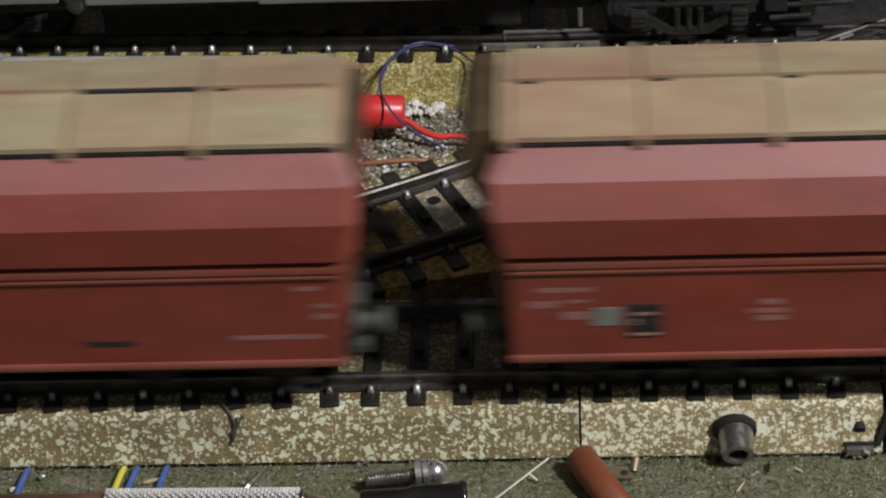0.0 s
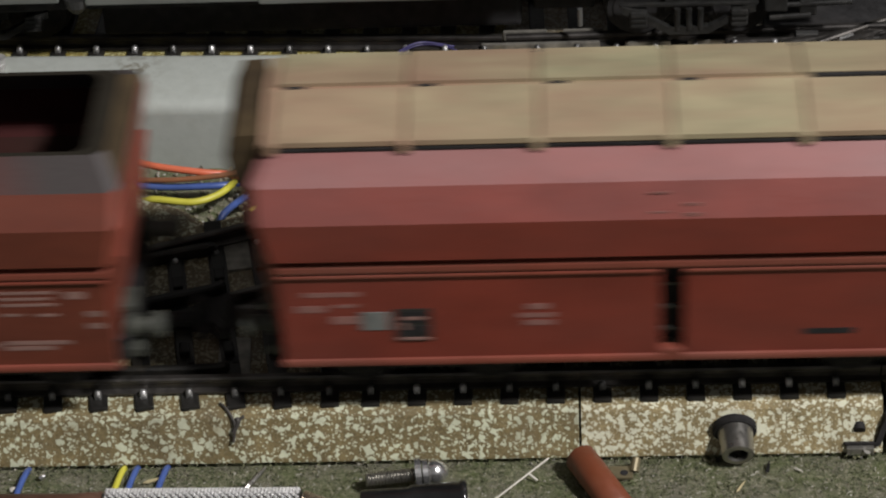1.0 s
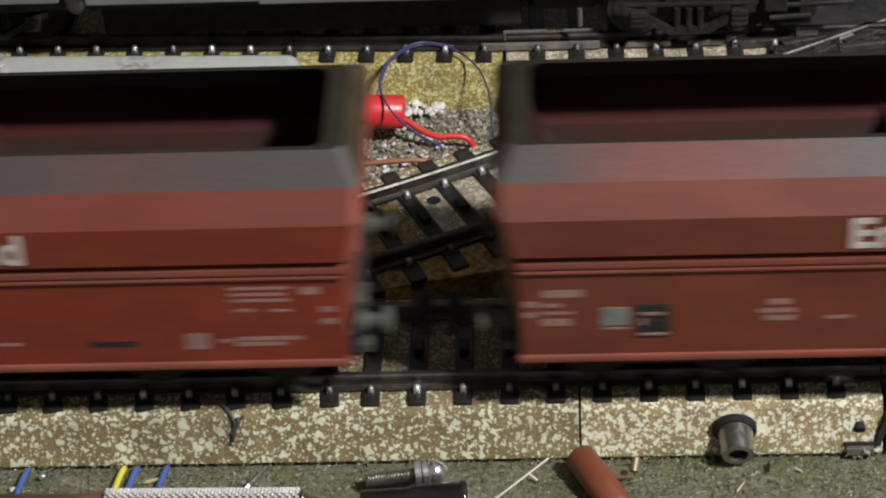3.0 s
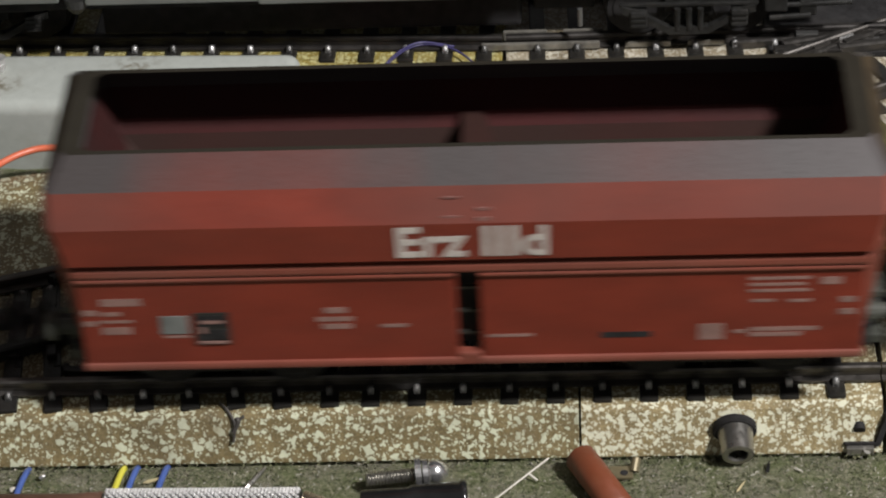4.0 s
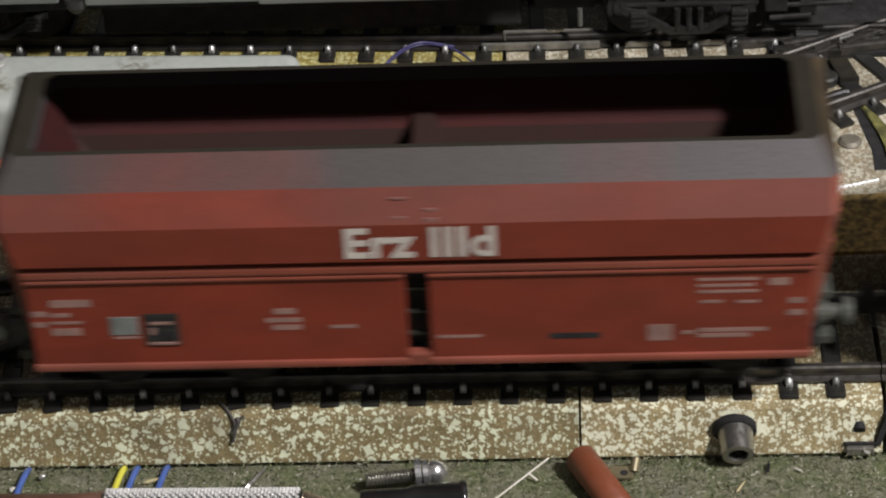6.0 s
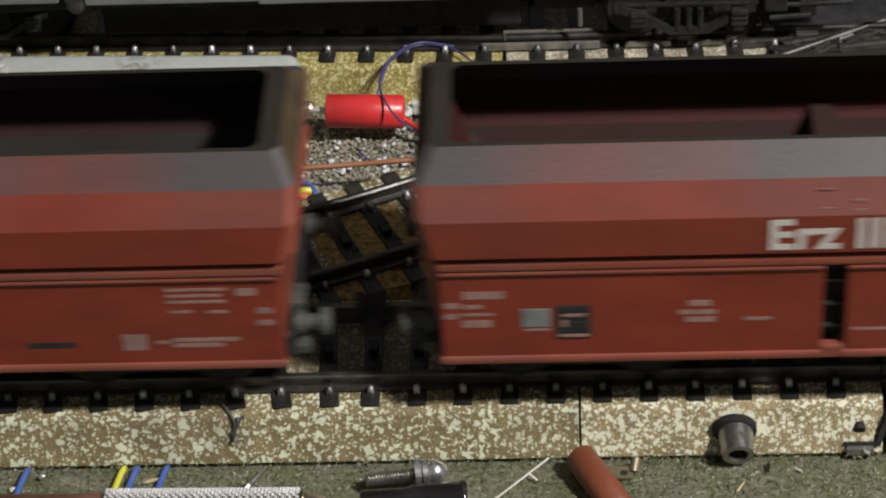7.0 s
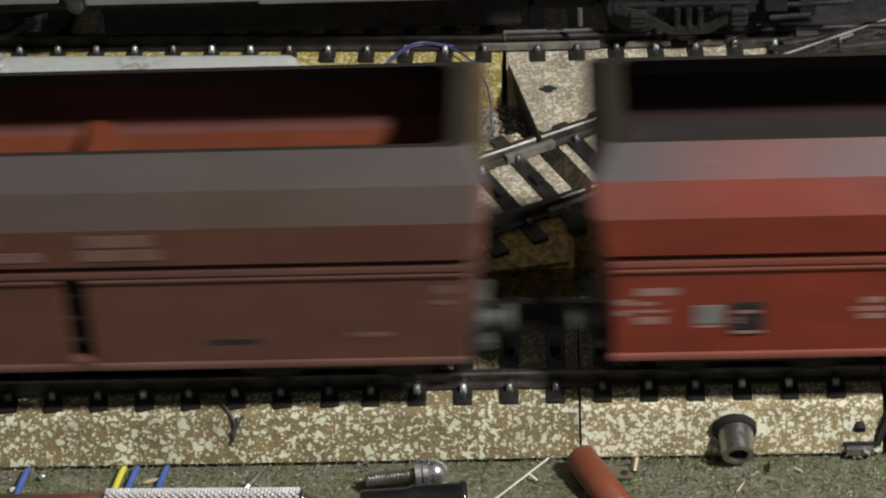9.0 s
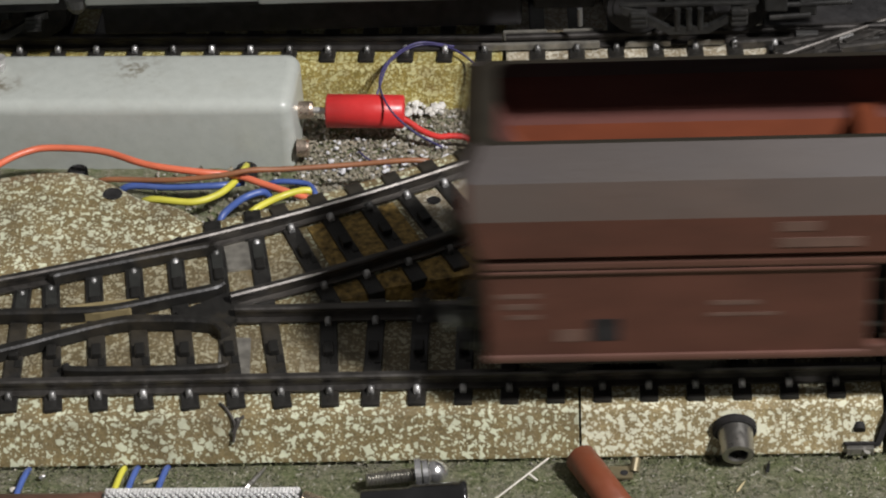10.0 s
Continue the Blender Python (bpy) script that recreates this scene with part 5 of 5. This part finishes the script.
            for s in (-1, 1):
                bm = bmesh.new()
                rings(bm, [[(x, s * y, z) for y, z in ((11.2, 54.2), (11.2, 55.0), (0.7, 56.9), (0.7, 56.1))] for x in (x0, x0 + 17.8)])
                part("hatch", bm, M_TAN, e)
            # black bar added to draw the dark line at the lids, long at one
            bm = bmesh.new()
            gap = 17.0 if i == 4 else 3.0
            block(bm, x0 + 1.0, x0 + 1.0 + gap, -0.75, -0.1, 56.0, 57.3 if i == 4 else 56.95)
            part("hatch_seal", bm, M_BLACK, e)
            bm = bmesh.new()
            block(bm, x0 - 1.0, x0 + 0.4, -11.9, -10.6, 53.2, 55.0, 0.2)
            part("hinge", bm, M_TAN, e)
        bm = bmesh.new()
        rings(bm, [[(-57.6, y, 55.4), (-61.2, y, 55.2), (-62.6, y, 52.2), (-62.0, y, 47.5), (-60.2, y, 43.0), (-58.4, y, 43.0)] for y in (-9.6, 9.6)])
        part("end_platform", bm, M_END, e, "dirty brown end platform")
    # markings on the camera's side of the wagon
    y = -16.0
    if style == "brown":
        bars(e, [(-15.0, -3.6, 40.6, 42.2), (-15.0, -9.4, 43.4, 45.0), (1.6, 13.3, 40.6, 42.4), (1.8, 12.4, 43.0, 45.0)], M_DIM, -18.5)
        bars(e, [(-54.5, -48.5, 30.4, 31.2), (-54.0, -48.8, 28.4, 29.4), (-53.2, -48.6, 26.6, 27.4), (-24.0, -17.5, 28.6, 29.4), (-24.4, -14.6, 26.6, 27.2), (-46.2, -42.0, 22.4, 24.6), (38.5, 45.0, 24.0, 24.8), (51.5, 55.4, 31.6, 33.0), (50.4, 54.6, 29.6, 30.4)], M_DIM, y)
        bars(e, [(-41.2, -37.2, 22.4, 26.4)], M_BLACK, y, "dark_plate")
    else:
        ink = M_SMALL if style == "open" else M_WHITE_FAINT
        if style == "open":
            letters(e, "Erz", -9.7, 9.9, 40.2, 5.2, -18.55, M_WHITE)
            letters(e, "IIId", 2.3, 9.1, 40.2, 5.2, -18.55, M_WHITE)
            bars(e, [(-52.8, -46.9, 30.5, 31.8), (-55.6, -53.3, 28.8, 29.8), (-52.8, -50.1, 28.7, 29.4), (-55.6, -53.6, 26.9, 27.8), (-53.2, -48.5, 27.4, 27.9), (-53.1, -48.8, 25.3, 26.6)], ink, y)
            bars(e, [(39.6, 48.4, 33.0, 33.5), (39.6, 47.6, 31.9, 32.4), (39.6, 48.2, 30.8, 31.3), (49.7, 52.6, 32.0, 33.3), (40.0, 43.2, 29.0, 29.5), (45.2, 48.3, 28.9, 29.4), (52.5, 54.8, 28.7, 29.7), (52.4, 54.8, 26.5, 27.5), (32.6, 36.1, 22.3, 25.2), (37.5, 39.4, 23.4, 24.0), (39.8, 47.2, 22.7, 23.4), (39.8, 49.6, 23.7, 24.4)], ink, y)
            bars(e, [(2.4, 8.8, 23.5, 24.0), (-12.8, -9.0, 25.7, 26.3), (-44.2, -40.4, 24.5, 24.9)], ink, y)
        else:
            bars(e, [(-52.6, -44.6, 31.4, 32.2), (-53.8, -49.4, 28.6, 29.8), (-48.8, -44.4, 26.4, 27.8), (-48.2, -45.0, 29.4, 30.0)], ink, y)
            bars(e, [(52.2, 54.8, 29.4, 30.2), (52.0, 54.8, 27.4, 28.4), (39.8, 53.0, 23.8, 24.6), (49.6, 53.0, 32.6, 33.4)], ink, y)
        bars(e, [(-20.8, -17.6, 28.5, 29.5), (-22.0, -16.8, 27.0, 27.8), (-21.2, -17.0, 25.6, 26.5)], ink, y)
        bars(e, [(-44.5, -40.5, 25.3, 28.5)], M_GREY, y - 0.1, "plate")
        bars(e, [(-39.6, -34.6, 23.2, 29.0)], M_BUFFER, y - 0.1, "dark_plate_edge")
        bars(e, [(-39.2, -35.0, 23.5, 23.9), (-38.8, -35.4, 27.2, 27.7), (-38.8, -38.1, 25.4, 26.6)], M_SMALL, y - 0.3)
        bars(e, [(-39.2, -35.0, 24.2, 26.0), (-39.2, -35.0, 26.6, 28.6)], M_BLACK, y - 0.2, "dark_plate")
    bars(e, [(18.6, 25.8, 23.0, 24.0)], M_BLACK, y, "slot")
    # lifting eye on the upper panel
    if style != "brown":
        for row, out in (((-3.1, -0.8, 46.6, 46.9), -18.0), ((-3.1, -0.8, 48.9, 49.2), -16.6), ((1.6, 3.5, 46.2, 46.8), -18.3), ((1.6, 3.5, 47.4, 47.9), -17.5)):
            bars(e, [row], M_WHITE_FAINT, out, "bracket")
    return e


# ---------------------------------------------------------------- movement
# the train's way along the front line: seconds, millimetres
TRAIN = [(0.0, -623.8), (0.4, -581.1), (0.8, -540.4), (1.2, -501.0), (1.6, -463.8), (2.0, -429.8), (2.4, -396.8), (2.8, -365.5), (3.2, -334.4),
         (3.6, -304.2), (4.0, -276.1), (4.4, -248.9), (4.8, -222.2), (5.2, -195.7), (5.6, -170.5), (6.0, -147.1), (6.4, -123.3), (6.8, -99.6),
         (7.2, -76.2), (7.6, -51.4), (8.0, -23.4), (8.4, 10.2), (8.8, 50.4), (9.2, 93.5), (9.6, 140.9), (10.0, 186.2)]
PITCH = 136.28
WAGONS = [(wagon("brown"), -PITCH + 4.7)]
first_open = wagon("open")
WAGONS += [(first_open, 1.2)] + [(copy_thing(first_open, Matrix.Identity(4)), PITCH * k + slack) for k, slack in ((1, -0.3), (2, -0.3), (3, 0.4))]
# the first open wagon has browner paint than the others
for p in WAGONS[4][0].children:
    for slot in p.material_slots:
        if slot.material in (M_RED, M_RED_MID):
            slot.link = "OBJECT"
            slot.material = M_RED_OLD
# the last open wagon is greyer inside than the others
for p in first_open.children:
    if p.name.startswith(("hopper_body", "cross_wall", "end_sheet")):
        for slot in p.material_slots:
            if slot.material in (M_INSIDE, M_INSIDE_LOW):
                grey = M_INSIDE_GREY if slot.material == M_INSIDE_LOW else M_INSIDE_GREY_SHADE
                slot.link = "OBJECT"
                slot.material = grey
first_covered = wagon("covered")
WAGONS += [(first_covered, PITCH * 4 + 0.5), (copy_thing(first_covered, Matrix.Identity(4)), PITCH * 5 + 0.5)]


def way_at(t):
    """The train's way at any time, smoothly between the rows."""
    k = min(int(t / 0.4 + 1e-6), len(TRAIN) - 2)
    u = (t - TRAIN[k][0]) / 0.4
    p = [TRAIN[min(max(k + d, 0), len(TRAIN) - 1)][1] for d in (-1, 0, 1, 2)]
    if k == 0:
        p[0] = 2 * p[1] - p[2]
    if k == len(TRAIN) - 2:
        p[3] = 2 * p[2] - p[1]
    return 0.5 * (2 * p[1] + (p[2] - p[0]) * u + (2 * p[0] - 5 * p[1] + 4 * p[2] - p[3]) * u * u + (3 * p[1] - p[0] - 3 * p[2] + p[3]) * u ** 3)


def motions():
    steps = [k / 15 for k in range(151)]
    turns = [math.degrees((way_at(t) - TRAIN[0][1]) / 5.45) for t in steps]
    for ob, offset in WAGONS:
        walk(ob, [(t, mm(x + offset, 0, 0)) for t, x in TRAIN])
        for w in ob.children:
            if w.name.startswith("wheelset"):
                at = w.matrix_basis.translation.copy()
                walk(w, [(t, Matrix.Translation(at) @ pose(0, 0, 0, 0, a, 0)) for t, a in zip(steps, turns)])


motions()
